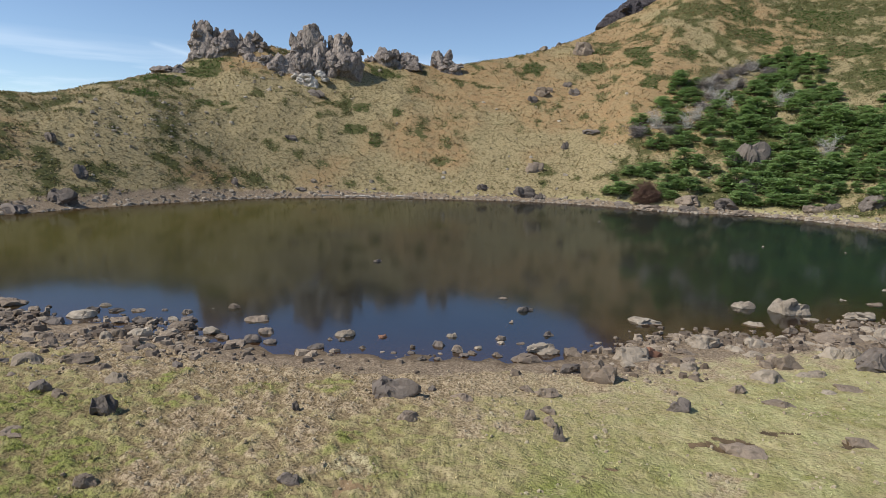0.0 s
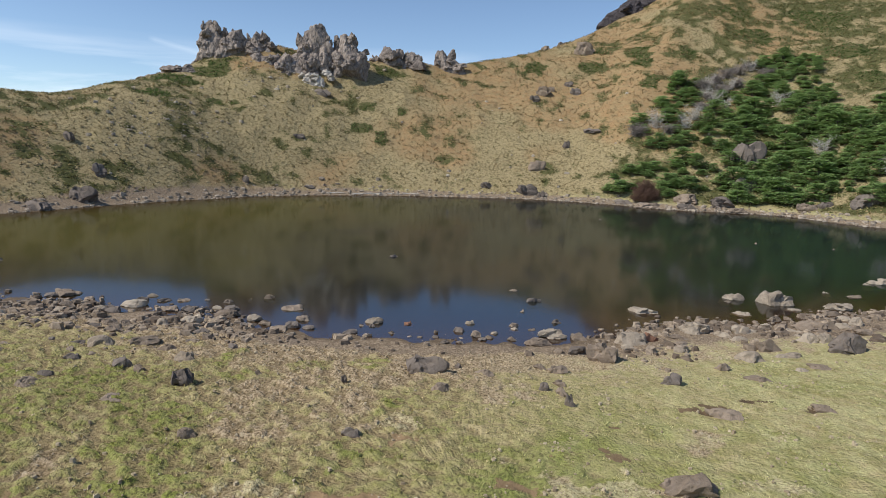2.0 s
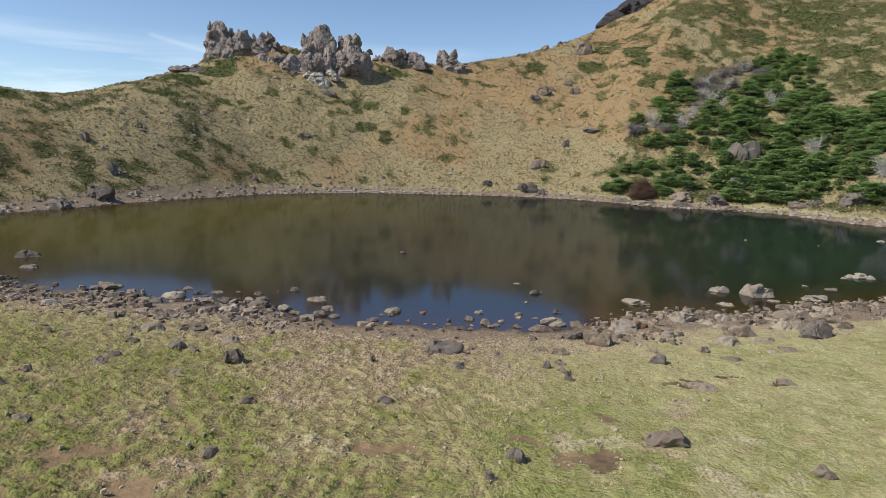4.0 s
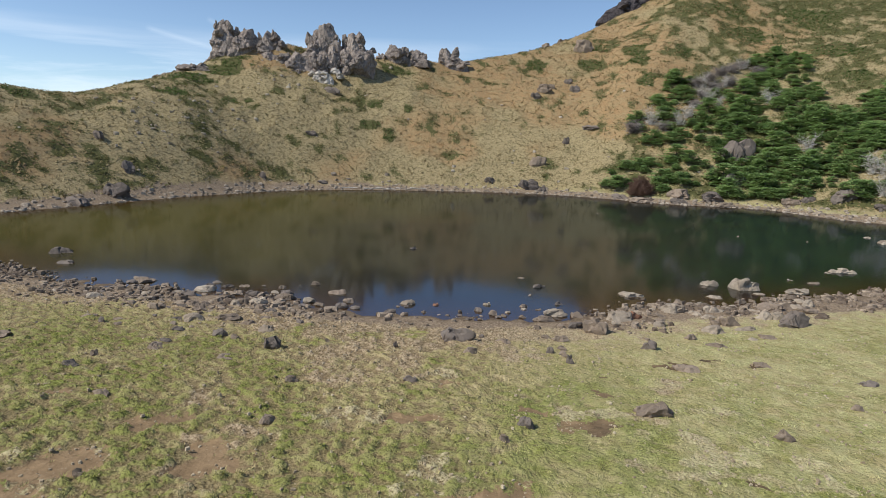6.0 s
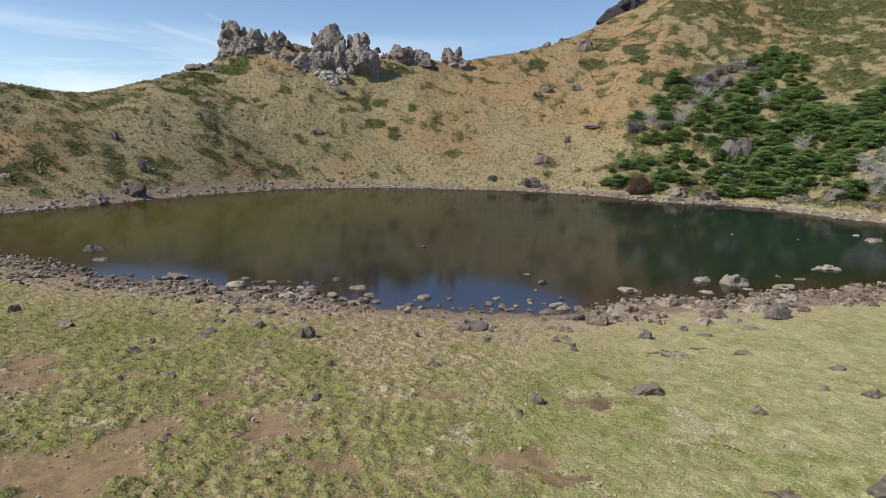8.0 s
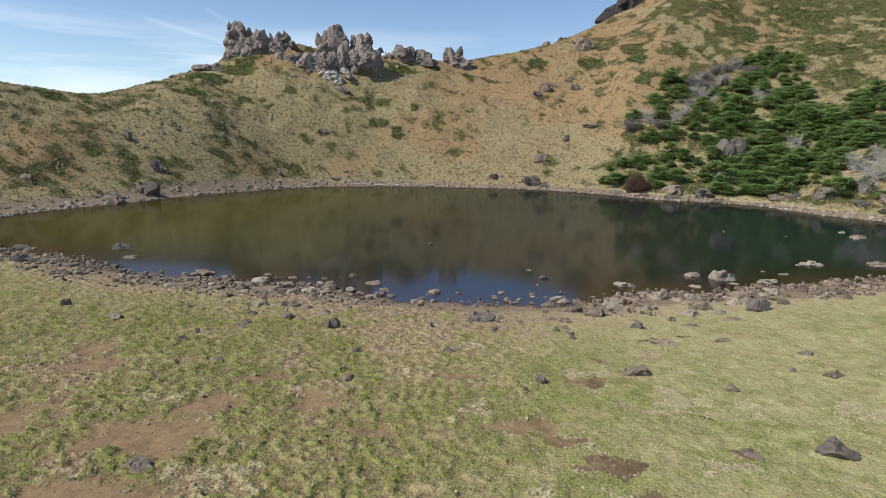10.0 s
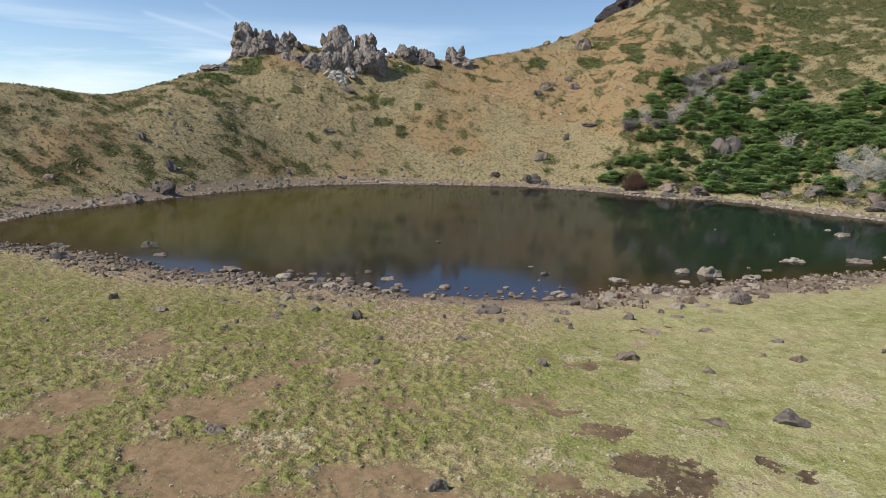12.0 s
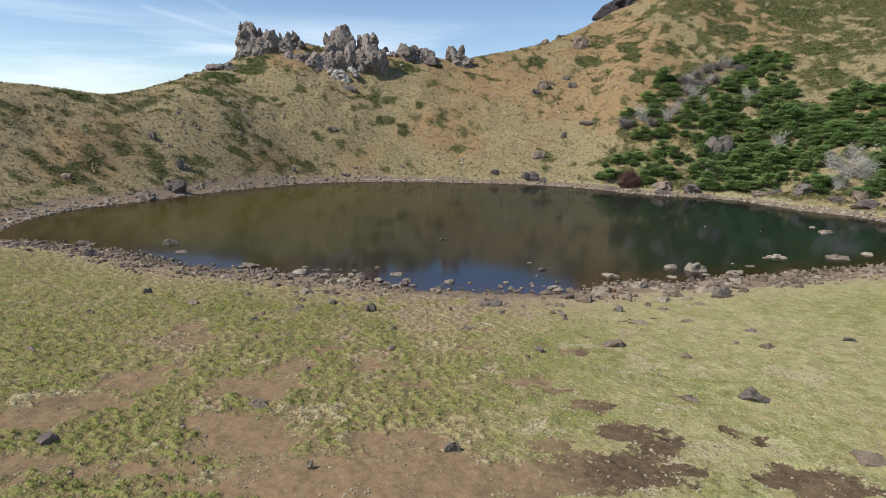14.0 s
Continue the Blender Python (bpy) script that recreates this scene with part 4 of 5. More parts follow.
def crag(name, foot, blocks, material, label, seed, yaw=12.6):
    """A jagged outcrop of broken pillars: blocks of (along, up, back, width, height) round its foot."""
    rng = np.random.default_rng(seed)
    whole, every = new(name), []
    for u, v, w, wide, high in blocks:
        foot_in = 3.5 if wide > 3 else 0.0
        every.append((u, v - 0.5 * foot_in, w, wide * (1.12 if foot_in else 1.0), high + foot_in, 4 if wide > 3 else 3))
        for _ in range(1 if wide > 3 else 0):
            every.append((u + rng.uniform(-0.36, 0.36) * wide, v + rng.uniform(0.28, 0.42) * high, w + rng.uniform(-0.2, 0.3) * wide, rng.uniform(0.14, 0.24) * wide, rng.uniform(0.3, 0.5) * min(high, 7), 3))
        for _ in range(3 if wide > 3 else 1):
            k = rng.uniform(0.28, 0.6)
            every.append((u + rng.uniform(-0.46, 0.46) * wide, v + rng.uniform(-0.4, 0.16) * high, w - rng.uniform(0.1, 0.5) * min(wide, 7), k * min(wide, 8) * 1.1, k * min(high, 7), 4 if k * min(wide, 8) > 2.6 else 3))
    for n, (u, v, w, wide, high, detail) in enumerate(every):
        p, f = splinter(seed + 13 * n, detail, wide * (1.5 if high > 1.2 * wide else 1.3), min(1.3 * wide, 6 + 0.3 * wide), high * 1.06)
        p[:, 0] += rng.uniform(-0.2, 0.2) * (p[:, 2] + 0.5 * high)
        part("rock_pillar" if high > wide else "rock_block", raw_mesh("rock_block", p + (u, w, v), f, material), material, whole, smooth_faces=False)
    whole.matrix_world = pose(*foot, 0, 0, yaw)
    return tagged(whole, label, "crag")


def scaled(rows, k, x0, y0):
    """Blocks from a sketch in steps of k metres: centre along, centre up, back, width, height."""
    return [((a - x0) * k, (y0 - b) * k, c, w * k, h * k) for a, b, c, w, h in rows]

WEST_CRAG = [(394, 85, 0, 26, 46), (404, 64, 1, 34, 50), (392, 47, 0, 7, 16), (405, 45, 1, 8, 16), (416, 48, 0, 9, 20), (425, 57, 1, 10, 18), (428, 83, -1, 34, 36),
             (440, 71, 1, 36, 40), (446, 55, 2, 10, 10), (458, 75, 2, 24, 34), (470, 85, 1, 26, 24), (482, 67, 3, 22, 30), (490, 61, 4, 12, 16), (496, 76, 3, 20, 22),
             (478, 93, -1, 20, 14), (385, 112, -1, 22, 18), (397, 106, -2, 18, 14), (372, 120, -1, 18, 12), (360, 127, 0, 20, 10), (415, 108, 3, 60, 50)]
SADDLE_CRAG = [(490, 98, -2, 22, 14), (508, 100, -2, 20, 18), (528, 104, -2, 26, 26), (520, 118, -3, 20, 12), (545, 108, -2, 16, 24), (535, 124, -4, 22, 14), (515, 112, 3, 50, 24)]
MAIN_CRAG = [(566, 84, 0, 28, 50), (572, 67, 1, 18, 24), (558, 77, 0, 14, 34), (588, 78, 1, 26, 64), (588, 52, 1, 10, 16), (597, 71, 1, 18, 44), (606, 92, 0, 20, 40),
             (613, 73, 1, 7, 22), (618, 83, 1, 12, 26), (634, 85, 1, 26, 50), (638, 68, 1, 14, 22), (647, 93, 1, 16, 36), (661, 87, 2, 12, 12), (657, 98, 1, 14, 22),
             (640, 108, -1, 34, 30), (618, 108, -1, 28, 36), (560, 108, -2, 26, 36), (578, 114, -3, 26, 40), (596, 104, -2, 20, 36), (582, 128, -4, 16, 18), (600, 124, 3, 110, 50)]
BLEACHED = [(592, 138, -9, 17, 16), (582, 130, -8, 20, 10), (603, 124, -7, 14, 10), (566, 130, -8, 11, 10), (585, 150, -10, 14, 9), (612, 132, -8, 12, 10), (598, 148, -10, 9, 8), (576, 142, -9, 10, 8), (592, 157, -10, 24, 14)]
EAST_CRAG = [(708, 97, 0, 30, 30), (697, 90, 0, 9, 20), (718, 95, 0, 14, 22), (740, 99, 1, 28, 22), (753, 101, 1, 11, 14), (735, 95, 1, 9, 18), (680, 101, 0, 16, 12), (722, 116, 1, 84, 32)]
HORN = [(796, 95, 0, 24, 26), (807, 90, 0, 9, 24), (786, 92, 0, 8, 14), (814, 108, -1, 32, 20), (800, 122, 0, 46, 38)]
FAR_CRAG = [(1110, 10, 0, 30, 30), (1132, -4, 2, 44, 36), (1090, 27, 0, 14, 14), (1160, -2, 2, 60, 34), (1101, 16, -1, 16, 22), (1135, 10, 3, 90, 26)]
crag("crag", (-107.6, 164.1, 36.5), scaled(WEST_CRAG, 0.1875, 440, 107), CRAG, "grey jagged trachyte crag with a hollowed face on the crater rim", 100)
crag("crag", (-93.0, 166.5, 36.5), scaled(SADDLE_CRAG, 0.1865, 520, 107), CRAG, "low broken grey rocks in the grassy saddle of the rim", 200)
crag("crag", (-78.8, 171.7, 36.3), scaled(MAIN_CRAG, 0.1885, 600, 115), CRAG, "tall grey jagged rock spires on the crater rim", 300)
crag("rock_scar", (-78.8, 171.7, 35.5), scaled(BLEACHED, 0.1885, 600, 115), CRAG_PALE, "pale freshly broken rock below the grey crag", 500)
crag("crag", (-63.9, 190.5, 41.5), scaled(EAST_CRAG, 0.2015, 705, 100), CRAG, "low grey broken outcrop on the crater rim", 600)
crag("crag", (-46.3, 199.7, 41.0), scaled(HORN, 0.206, 800, 103), CRAG, "small horned grey rock on the crater rim", 700)
crag("crag", (18.4, 274.8, 70.8), scaled(FAR_CRAG, 0.2553, 1110, 18), CRAG_DARK, "dark purple-brown rock face on the far summit ridge", 800)
crag("rock_ledge", (-122.0, 151.0, 30.6), scaled([(330, 130, 0, 50, 18), (312, 135, 0, 40, 14), (350, 122, 0, 40, 18), (296, 141, 0, 26, 8), (366, 116, 0, 30, 16)], 0.179, 330, 132), CRAG, "low grey slabby ledge on the rim", 900)

# ---- loose stones ----
def on_ground(x, y):
    d = behind_shore(x, y)
    return d, ground_height(x, y, d)


def scatter_mesh(name, x, y, z, size, flat, material, seed, low=False):
    """Many small stones in one mesh, each an uneven broken block."""
    rng = np.random.default_rng(seed)
    v = np.array([(a, b, c) for c in (-0.45, 0.0, 0.45) for a, b in ((-0.5, -0.36), (0.0, -0.5), (0.5, -0.36), (0.5, 0.36), (0.0, 0.5), (-0.5, 0.36))]) * 1.0
    v[12:, :2] *= 0.68
    f = np.array([q for k in range(6) for h in (0, 6) for q in ((h + k, h + (k + 1) % 6, h + 6 + k), (h + (k + 1) % 6, h + 6 + (k + 1) % 6, h + 6 + k))] + [(12, 13 + k, 14 + k) for k in range(4)])
    if low:
        v, f = v[6:], np.array([q for q in f if min(q) >= 6]) - 6
        v[:6, 2] = -0.4
    n = len(x)
    p = v[None] * (1 + rng.uniform(-0.28, 0.28, (n, len(v), 1)))
    p = p * np.stack([size, size * rng.uniform(0.6, 1.0, n), size * flat], -1)[:, None]
    a = rng.uniform(0, 2 * np.pi, n)
    c, s = np.cos(a)[:, None], np.sin(a)[:, None]
    p = np.stack([p[..., 0] * c - p[..., 1] * s + x[:, None], p[..., 0] * s + p[..., 1] * c + y[:, None], p[..., 2] + (z + 0.18 * size * flat)[:, None]], -1)
    faces = (f[None] + (np.arange(n) * len(v))[:, None, None]).reshape(-1, 3)
    return raw_mesh(name, p.reshape(-1, 3), faces, material)


def pebble_material(name, dark, light):
    m = Nodes(name, 0.88, 0.2)
    c = m.mix(m.island(), dark, light)
    c = m.mix(m.ramp(m.noise(m.place(), 7, 4), 0.35, 0.7, 0, 0.6), c, tuple(0.6 * v for v in dark))
    m.colour(c)
    return m.mat


PEBBLE = pebble_material("shore pebbles", (0.115, 0.085, 0.062), (0.42, 0.335, 0.245))
FAR_PEBBLE = pebble_material("far shore pebbles", (0.19, 0.155, 0.12), (0.50, 0.42, 0.325))
CLOD = pebble_material("earth clods", (0.31, 0.24, 0.155), (0.57, 0.48, 0.33))
SCREE = pebble_material("pale scree", (0.29, 0.24, 0.175), (0.58, 0.51, 0.41))


def near_band(n, low, high, seed):
    """Places along the near water's edge, thick on both wings and thin in the middle."""
    rng = np.random.default_rng(seed)
    x, y = rng.uniform(-72, 46, n * 14), rng.uniform(5, 60, n * 14)
    keep = y < 24 + np.maximum(x - 2, 0) * 0.95 + 6
    x, y = x[keep], y[keep]
    d = behind_shore(x, y)
    wing = 0.16 + 0.62 * smooth(2, 8, x) + 0.95 * smooth(-12, -19, x)
    reach = high * (0.45 + 0.55 * smooth(2, 8, x) + 0.6 * smooth(-13, -24, x))
    fit = np.where(d > 0, np.clip(1 - d / reach, 0, 1) ** 0.8, np.clip(1 - d / low, 0, 1)) * wing * np.clip(0.7 + 1.3 * fractal(x, y, 4, 3, 7), 0.06, 1.6)
    pick = rng.uniform(0, 1.25, len(x)) < fit
    x, y = x[pick], y[pick]
    free = np.ones(len(x), bool)
    for kx, ky, kr in STANDING:
        free &= (x - kx) ** 2 + (y - ky) ** 2 > kr * kr
    return x[free][:n], y[free][:n], rng


x, y, rng = near_band(240, -1.4, 6.0, 11)
_, z = on_ground(x, y)
for n in range(len(x)):
    w = 0.35 + 0.85 * rng.random() ** 2.2
    key = ("grey", "pale", "grey", "dark", "pale")[rng.integers(5)]
    what = {"grey": "grey-brown broken basalt stone on the lake shore", "pale": "pale dry broken stone on the lake shore", "dark": "dark wet broken stone on the lake shore"}[key]
    stone = new("shore_stone", SMALL[key][rng.integers(4)])
    stone.matrix_world = pose(x[n], y[n], max(z[n], -0.2) - 0.05 * w, rng.uniform(-12, 12), rng.uniform(-12, 12), rng.uniform(0, 360)) @ Matrix.Diagonal((w, w * rng.uniform(0.7, 1.0), w * rng.uniform(0.4, 0.8), 1))
    tagged(stone, what, "stone", "stones on the near shore")

# stones strewn over the turf behind the western shore
for n in range(46):
    px, py = rng.normal(-23, 6.5), rng.normal(12.5, 3.6)
    d, pz = on_ground(np.array([px]), np.array([py]))
    w = 0.35 + 0.75 * rng.random() ** 2
    if d[0] < 1.5 or any((px - k[0]) ** 2 + (py - k[1]) ** 2 < (k[2] + 0.4 * w) ** 2 for k in STANDING):
        continue
    STANDING.append((px, py, 0.5 * w + 0.2))
    key = ("grey", "dark")[n % 2]
    stone = new("meadow_stone", SMALL[key][rng.integers(4)])
    stone.matrix_world = pose(px, py, pz[0] - 0.05 * w, rng.uniform(-12, 12), rng.uniform(-12, 12), rng.uniform(0, 360)) @ Matrix.Diagonal((w, w * rng.uniform(0.6, 1.0), w * rng.uniform(0.5, 0.85), 1))
    tagged(stone, "dark broken basalt stone in the shore turf" if key == "dark" else "grey-brown broken stone in the shore turf", "stone", "stones in the shore turf")

x, y, rng = near_band(3000, -1.3, 6.5, 17)
_, z = on_ground(x, y)
tagged(part("rubble", scatter_mesh("rubble", x, y, np.maximum(z, -0.25) - 0.02, 0.16 + 0.7 * rng.random(len(x)) ** 2.3, rng.uniform(0.35, 0.7, len(x)), PEBBLE, 9), PEBBLE, smooth_faces=False), "broken brown and grey stones along the near shore", "rubble", kind="stuff")

x, y, rng = near_band(9500, -2.6, 6.0, 12)
_, z = on_ground(x, y)
tagged(part("pebbles", scatter_mesh("pebbles", x, y, np.maximum(z, -0.25), 0.08 + 0.46 * rng.random(len(x)) ** 3, rng.uniform(0.35, 0.8, len(x)), PEBBLE, 1, True), PEBBLE, smooth_faces=False), "brown and grey shingle along the near shore", "shingle", kind="stuff")

rng = np.random.default_rng(21)
x, y = rng.uniform(-108, 80, 90000), rng.uniform(28, 150, 90000)
d = behind_shore(x, y)
keep = (d > -0.8) & (d < 5.5 * rng.random(len(d)) + 0.3) & (y > 30 + np.maximum(x - 20, 0) * 0.9) & ((x < -60) | (y > 60))
x, y = x[keep][:3600], y[keep][:3600]
_, z = on_ground(x, y)
tagged(part("far_shingle", scatter_mesh("far_shingle", x, y, np.maximum(z, -0.1), 0.16 + 0.95 * rng.random(len(x)) ** 4, rng.uniform(0.3, 0.6, len(x)), FAR_PEBBLE, 2), FAR_PEBBLE, smooth_faces=False), "pale grey-brown shingle along the far shore", "shingle", kind="stuff")

x, y = np.r_[rng.normal(-93, 5, 130), rng.normal(-88, 6, 120), rng.uniform(-115, 40, 200)], np.r_[rng.normal(112, 9, 130), rng.normal(162, 9, 120), rng.uniform(70, 190, 200)]
d, z = on_ground(x, y)
keep = d > 6
x, y, z = x[keep], y[keep], z[keep]
tagged(part("scree", scatter_mesh("scree", x, y, z, 0.25 + 1.0 * rng.random(len(x)) ** 4, rng.uniform(0.4, 0.8, len(x)), SCREE, 3), SCREE, smooth_faces=False), "pale stones strewn over the straw-coloured slope", "scree", kind="stuff")

# crumbs of earth and stone on the meadow
x, y = rng.uniform(-45, 32, 42000), rng.uniform(-26, 20, 42000)
d, z = on_ground(x, y)
cover, tone = covers(x, y, d, z)
z = z + turf_relief(x, y, cover)[0]
keep = (d > 2) & (rng.random(len(x)) < 0.02 + 0.45 * tone[:, 1] + 0.6 * tone[:, 2] + 0.3 * ((cover[:, 1] > 0.25) & (cover[:, 1] < 0.75)))
x, y, z = x[keep], y[keep], z[keep]
tagged(part("clods", scatter_mesh("clods", x, y, z, 0.05 + 0.13 * rng.random(len(x)) ** 2.5, rng.uniform(0.4, 0.8, len(x)), CLOD, 4, True), CLOD, smooth_faces=False), "crumbs of earth and small stones in the turf", "clods", kind="stuff")


# ---- grass ----
def tufts(name, x, y, z, high, wide, tone, blades, material, seed, splay=0.9, thin=0.32):
    """Tufts of grass in one mesh: each a spray of narrow three-cornered blades."""
    rng = np.random.default_rng(seed)
    n = len(x)
    a = rng.uniform(0, 2 * np.pi, (n, blades))
    lean = rng.uniform(0.15, splay, (n, blades))
    h = high[:, None] * rng.uniform(0.6, 1.1, (n, blades))
    r0 = wide[:, None] * rng.uniform(0, 0.5, (n, blades))
    base = np.stack([x[:, None] + r0 * np.cos(a), y[:, None] + r0 * np.sin(a), np.repeat(z[:, None] - 0.02, blades, 1)], -1)
    side = np.stack([-np.sin(a), np.cos(a), 0 * a], -1) * (wide[:, None] * thin)[..., None]
    tip = base + np.stack([np.cos(a) * lean * h * 1.2, np.sin(a) * lean * h * 1.2, h], -1)
    v = np.stack([base - side, base + side, tip], 2).reshape(-1, 3)
    mesh = raw_mesh(name, v, np.arange(len(v)).reshape(-1, 3), material)
    paint(mesh, "tone", np.repeat(tone, blades * 3, 0))
    return mesh


def hummocks(name, x, y, z, wide, high, tone, material, seed):
    """Little uneven mounds of matted grass in one mesh, each a leaning cone of five faces."""
    rng = np.random.default_rng(seed)
    n = len(x)
    a = rng.uniform(0, 2 * np.pi, (n, 1)) + np.arange(5) * 2 * np.pi / 5
    r = wide[:, None] * rng.uniform(0.7, 1.25, (n, 5))
    ring = np.stack([x[:, None] + r * np.cos(a), y[:, None] + r * np.sin(a), np.repeat(z[:, None] - 0.02 - 0.12 * wide[:, None], 5, 1)], -1)
    top = np.stack([x + rng.normal(0, 0.35, n) * wide, y + rng.normal(0, 0.35, n) * wide, z + high], -1)[:, None]
    v = np.concatenate([ring, top], 1).reshape(-1, 3)
    k = np.arange(5)
    f = (np.stack([k, (k + 1) % 5, 0 * k + 5], -1)[None] + (np.arange(n) * 6)[:, None, None]).reshape(-1, 3)
    mesh = raw_mesh(name, v, f, material)
    paint(mesh, "tone", np.repeat(tone, 6, 0))
    return mesh


rng = np.random.default_rng(31)
count = 150000
az, r = np.radians(rng.uniform(-62, 38, count)), 18 + 62 * rng.random(count) ** 1.25
x, y = 2 + r * np.sin(az), -42 + r * np.cos(az)
d, z = on_ground(x, y)
cover, tone = covers(x, y, d, z)
thick = (1 - np.clip(cover[:, 1] * 1.9, 0, 0.985)) * (1 - 0.9 * smooth(0.3, 0.8, cover[:, 0])) * (1 - 0.78 * np.clip(tone[:, 1], 0, 1)) * (1 - 0.5 * tone[:, 2]) * (0.12 + 0.88 * smooth(-0.4, 0.15, fractal(x, y, 0.9, 3, 91)))
lift, clump = turf_relief(x, y, cover)
z, thick = z + lift, thick * (0.25 + 0.75 * smooth(0.1, 0.6, clump))
keep = (d > 0.8) & (rng.random(count) < thick * (1 - 0.5 * smooth(-35, -60, x)))
x, y, z, tone = x[keep], y[keep], z[keep], tone[keep]
lush, blotch = fractal(x, y, 0.55, 3, 93), fractal(x, y, 1.1, 3, 97)
# third channel: random dark tufts, plus tussock shade painted in to the west
shade = np.stack([np.clip(0.02 + 0.58 * tone[:, 0] + 0.4 * smooth(0.65, 1.0, tone[:, 0]) + 0.7 * blotch - 0.7 * tone[:, 2] + rng.normal(0, 0.16, len(x)), 0, 1), np.clip(tone[:, 1] * 0.8 + rng.normal(0, 0.12, len(x)), 0, 1), np.clip(0.08 + 0.26 * smooth(4, -14, x) - 0.45 * lush + rng.normal(0, 0.16, len(x)), 0, 0.75)], -1)
tagged(part("turf_grass", tufts("turf_grass", x, y, z, (rng.uniform(0.025, 0.06, len(x)) + 0.05 * smooth(-0.1, 0.7, lush)) * (1 - 0.45 * smooth(0, 9, x)), rng.uniform(0.10, 0.22, len(x)), shade, 3, TURF, 5, 1.3, 0.10), TURF, smooth_faces=False), "short yellow-green grazed turf on the crater floor", "grass", kind="stuff")

some = rng.random(len(x)) < (0.18 + 0.6 * tone[:, 0] + 0.3 * tone[:, 2]) * (0.6 + 0.7 * smooth(4, -14, x)) * smooth(-0.45, 0.0, blotch)
tx, ty, tz, hue = x[some], y[some], z[some], shade[some].copy()
hue[:, 2] = np.clip(rng.normal(0.02, 0.1, len(tx)), 0, 0.4)
tagged(part("turf_tussocks", tufts("turf_tussocks", tx, ty, tz, rng.uniform(0.06, 0.12, len(tx)) * (1 + 0.3 * smooth(4, -14, tx)), rng.uniform(0.10, 0.20, len(tx)), hue, 8, TURF, 8, 1.0, 0.09), TURF, smooth_faces=False), "small tussocks of green and straw-coloured grass in the turf", "grass", kind="stuff")

count = 175000
az, r = np.radians(rng.uniform(-60, 34, count)), np.sqrt(rng.uniform(90**2, 345**2, count))
x, y = 2 + r * np.sin(az), -42 + r * np.cos(az)
d, z = on_ground(x, y)
cover, tone = covers(x, y, d, z)
keep = (cover[:, 2] > 0.3) & (rng.random(count) < 0.55 + 0.45 * fractal(x, y, 5, 2, 95))
x, y, z, tone = x[keep], y[keep], z[keep], tone[keep]
shade = np.stack([np.clip(1.3 * (tone[:, 2] - 0.25) + rng.normal(0, 0.12, len(x)), 0, 1), np.clip(tone[:, 1] * 0.75 + rng.normal(0, 0.15, len(x)), 0, 1), np.clip(0.12 - 0.4 * fractal(x, y, 2.2, 3, 99) + rng.normal(0, 0.18, len(x)), 0, 0.8)], -1)
tagged(part("hill_grass", tufts("hill_grass", x, y, z, rng.uniform(0.25, 0.6, len(x)), rng.uniform(0.3, 0.8, len(x)), shade, 3, TUSSOCK, 6, 1.0, 0.18), TUSSOCK, smooth_faces=False), "straw and rust coloured tussock grass on the crater wall", "grass", kind="stuff")

some = rng.random(len(x)) < 0.6
tagged(part("hill_hummocks", hummocks("hill_hummocks", x[some], y[some], z[some], rng.uniform(0.18, 0.42, some.sum()), rng.uniform(0.08, 0.26, some.sum()), shade[some], TUSSOCK, 9), TUSSOCK, smooth_faces=False), "hummocks of straw-coloured grass on the crater wall", "grass", kind="stuff")


# ---- low shrubs ----
def clumps(name, x, y, z, wide, high, leaves, size, material, seed):
    """Low domes of small leaves in one mesh."""
    rng = np.random.default_rng(seed)
    n = len(x)
    u = rng.normal(size=(n, leaves, 3))
    u /= np.linalg.norm(u, axis=-1, keepdims=True)
    u[..., 2] = np.abs(u[..., 2])
    c = u * rng.uniform(0.5, 1.0, (n, leaves, 1)) * np.stack([wide, wide, high], -1)[:, None] + np.stack([x, y, z], -1)[:, None]
    e = rng.normal(size=(n, leaves, 3, 3)) * (size * rng.uniform(0.6, 1.2, (n, leaves, 1, 1)))
    v = (c[:, :, None] + e * (1, 1, 0.6)).reshape(-1, 3)
    return raw_mesh(name, v, np.arange(len(v)).reshape(-1, 3), material)


count = 110000
az, r = np.radians(rng.uniform(-58, 34, count)), np.sqrt(rng.uniform(95**2, 345**2, count))
x, y = 2 + r * np.sin(az), -42 + r * np.cos(az)
d, z = on_ground(x, y)
cover, tone = covers(x, y, d, z)
keep = (cover[:, 2] > 0.5) & (tone[:, 2] + rng.normal(0, 0.08, count) > 0.47)
x, y, z, tone = x[keep], y[keep], z[keep], tone[keep]
mat = away_from(x, y, GREEN_MATS) + rng.normal(0, 0.1, len(x)) > 0.4
for name, some, leaf, label in (("dwarf_shrubs", ~mat, MAT_LEAF, "dark olive dwarf shrubs speckling the slope"), ("juniper_mats", mat, JUNIPER, "dark green mats of creeping juniper on the slope")):
    px, py, pz = x[some][:18000], y[some][:18000], z[some][:18000]
    tagged(part(name, clumps(name, px, py, pz, rng.uniform(0.35, 0.8, len(px)), rng.uniform(0.25, 0.6, len(px)), 12, 0.17, leaf, 7), leaf, smooth_faces=False), label, "shrubs", kind="stuff")


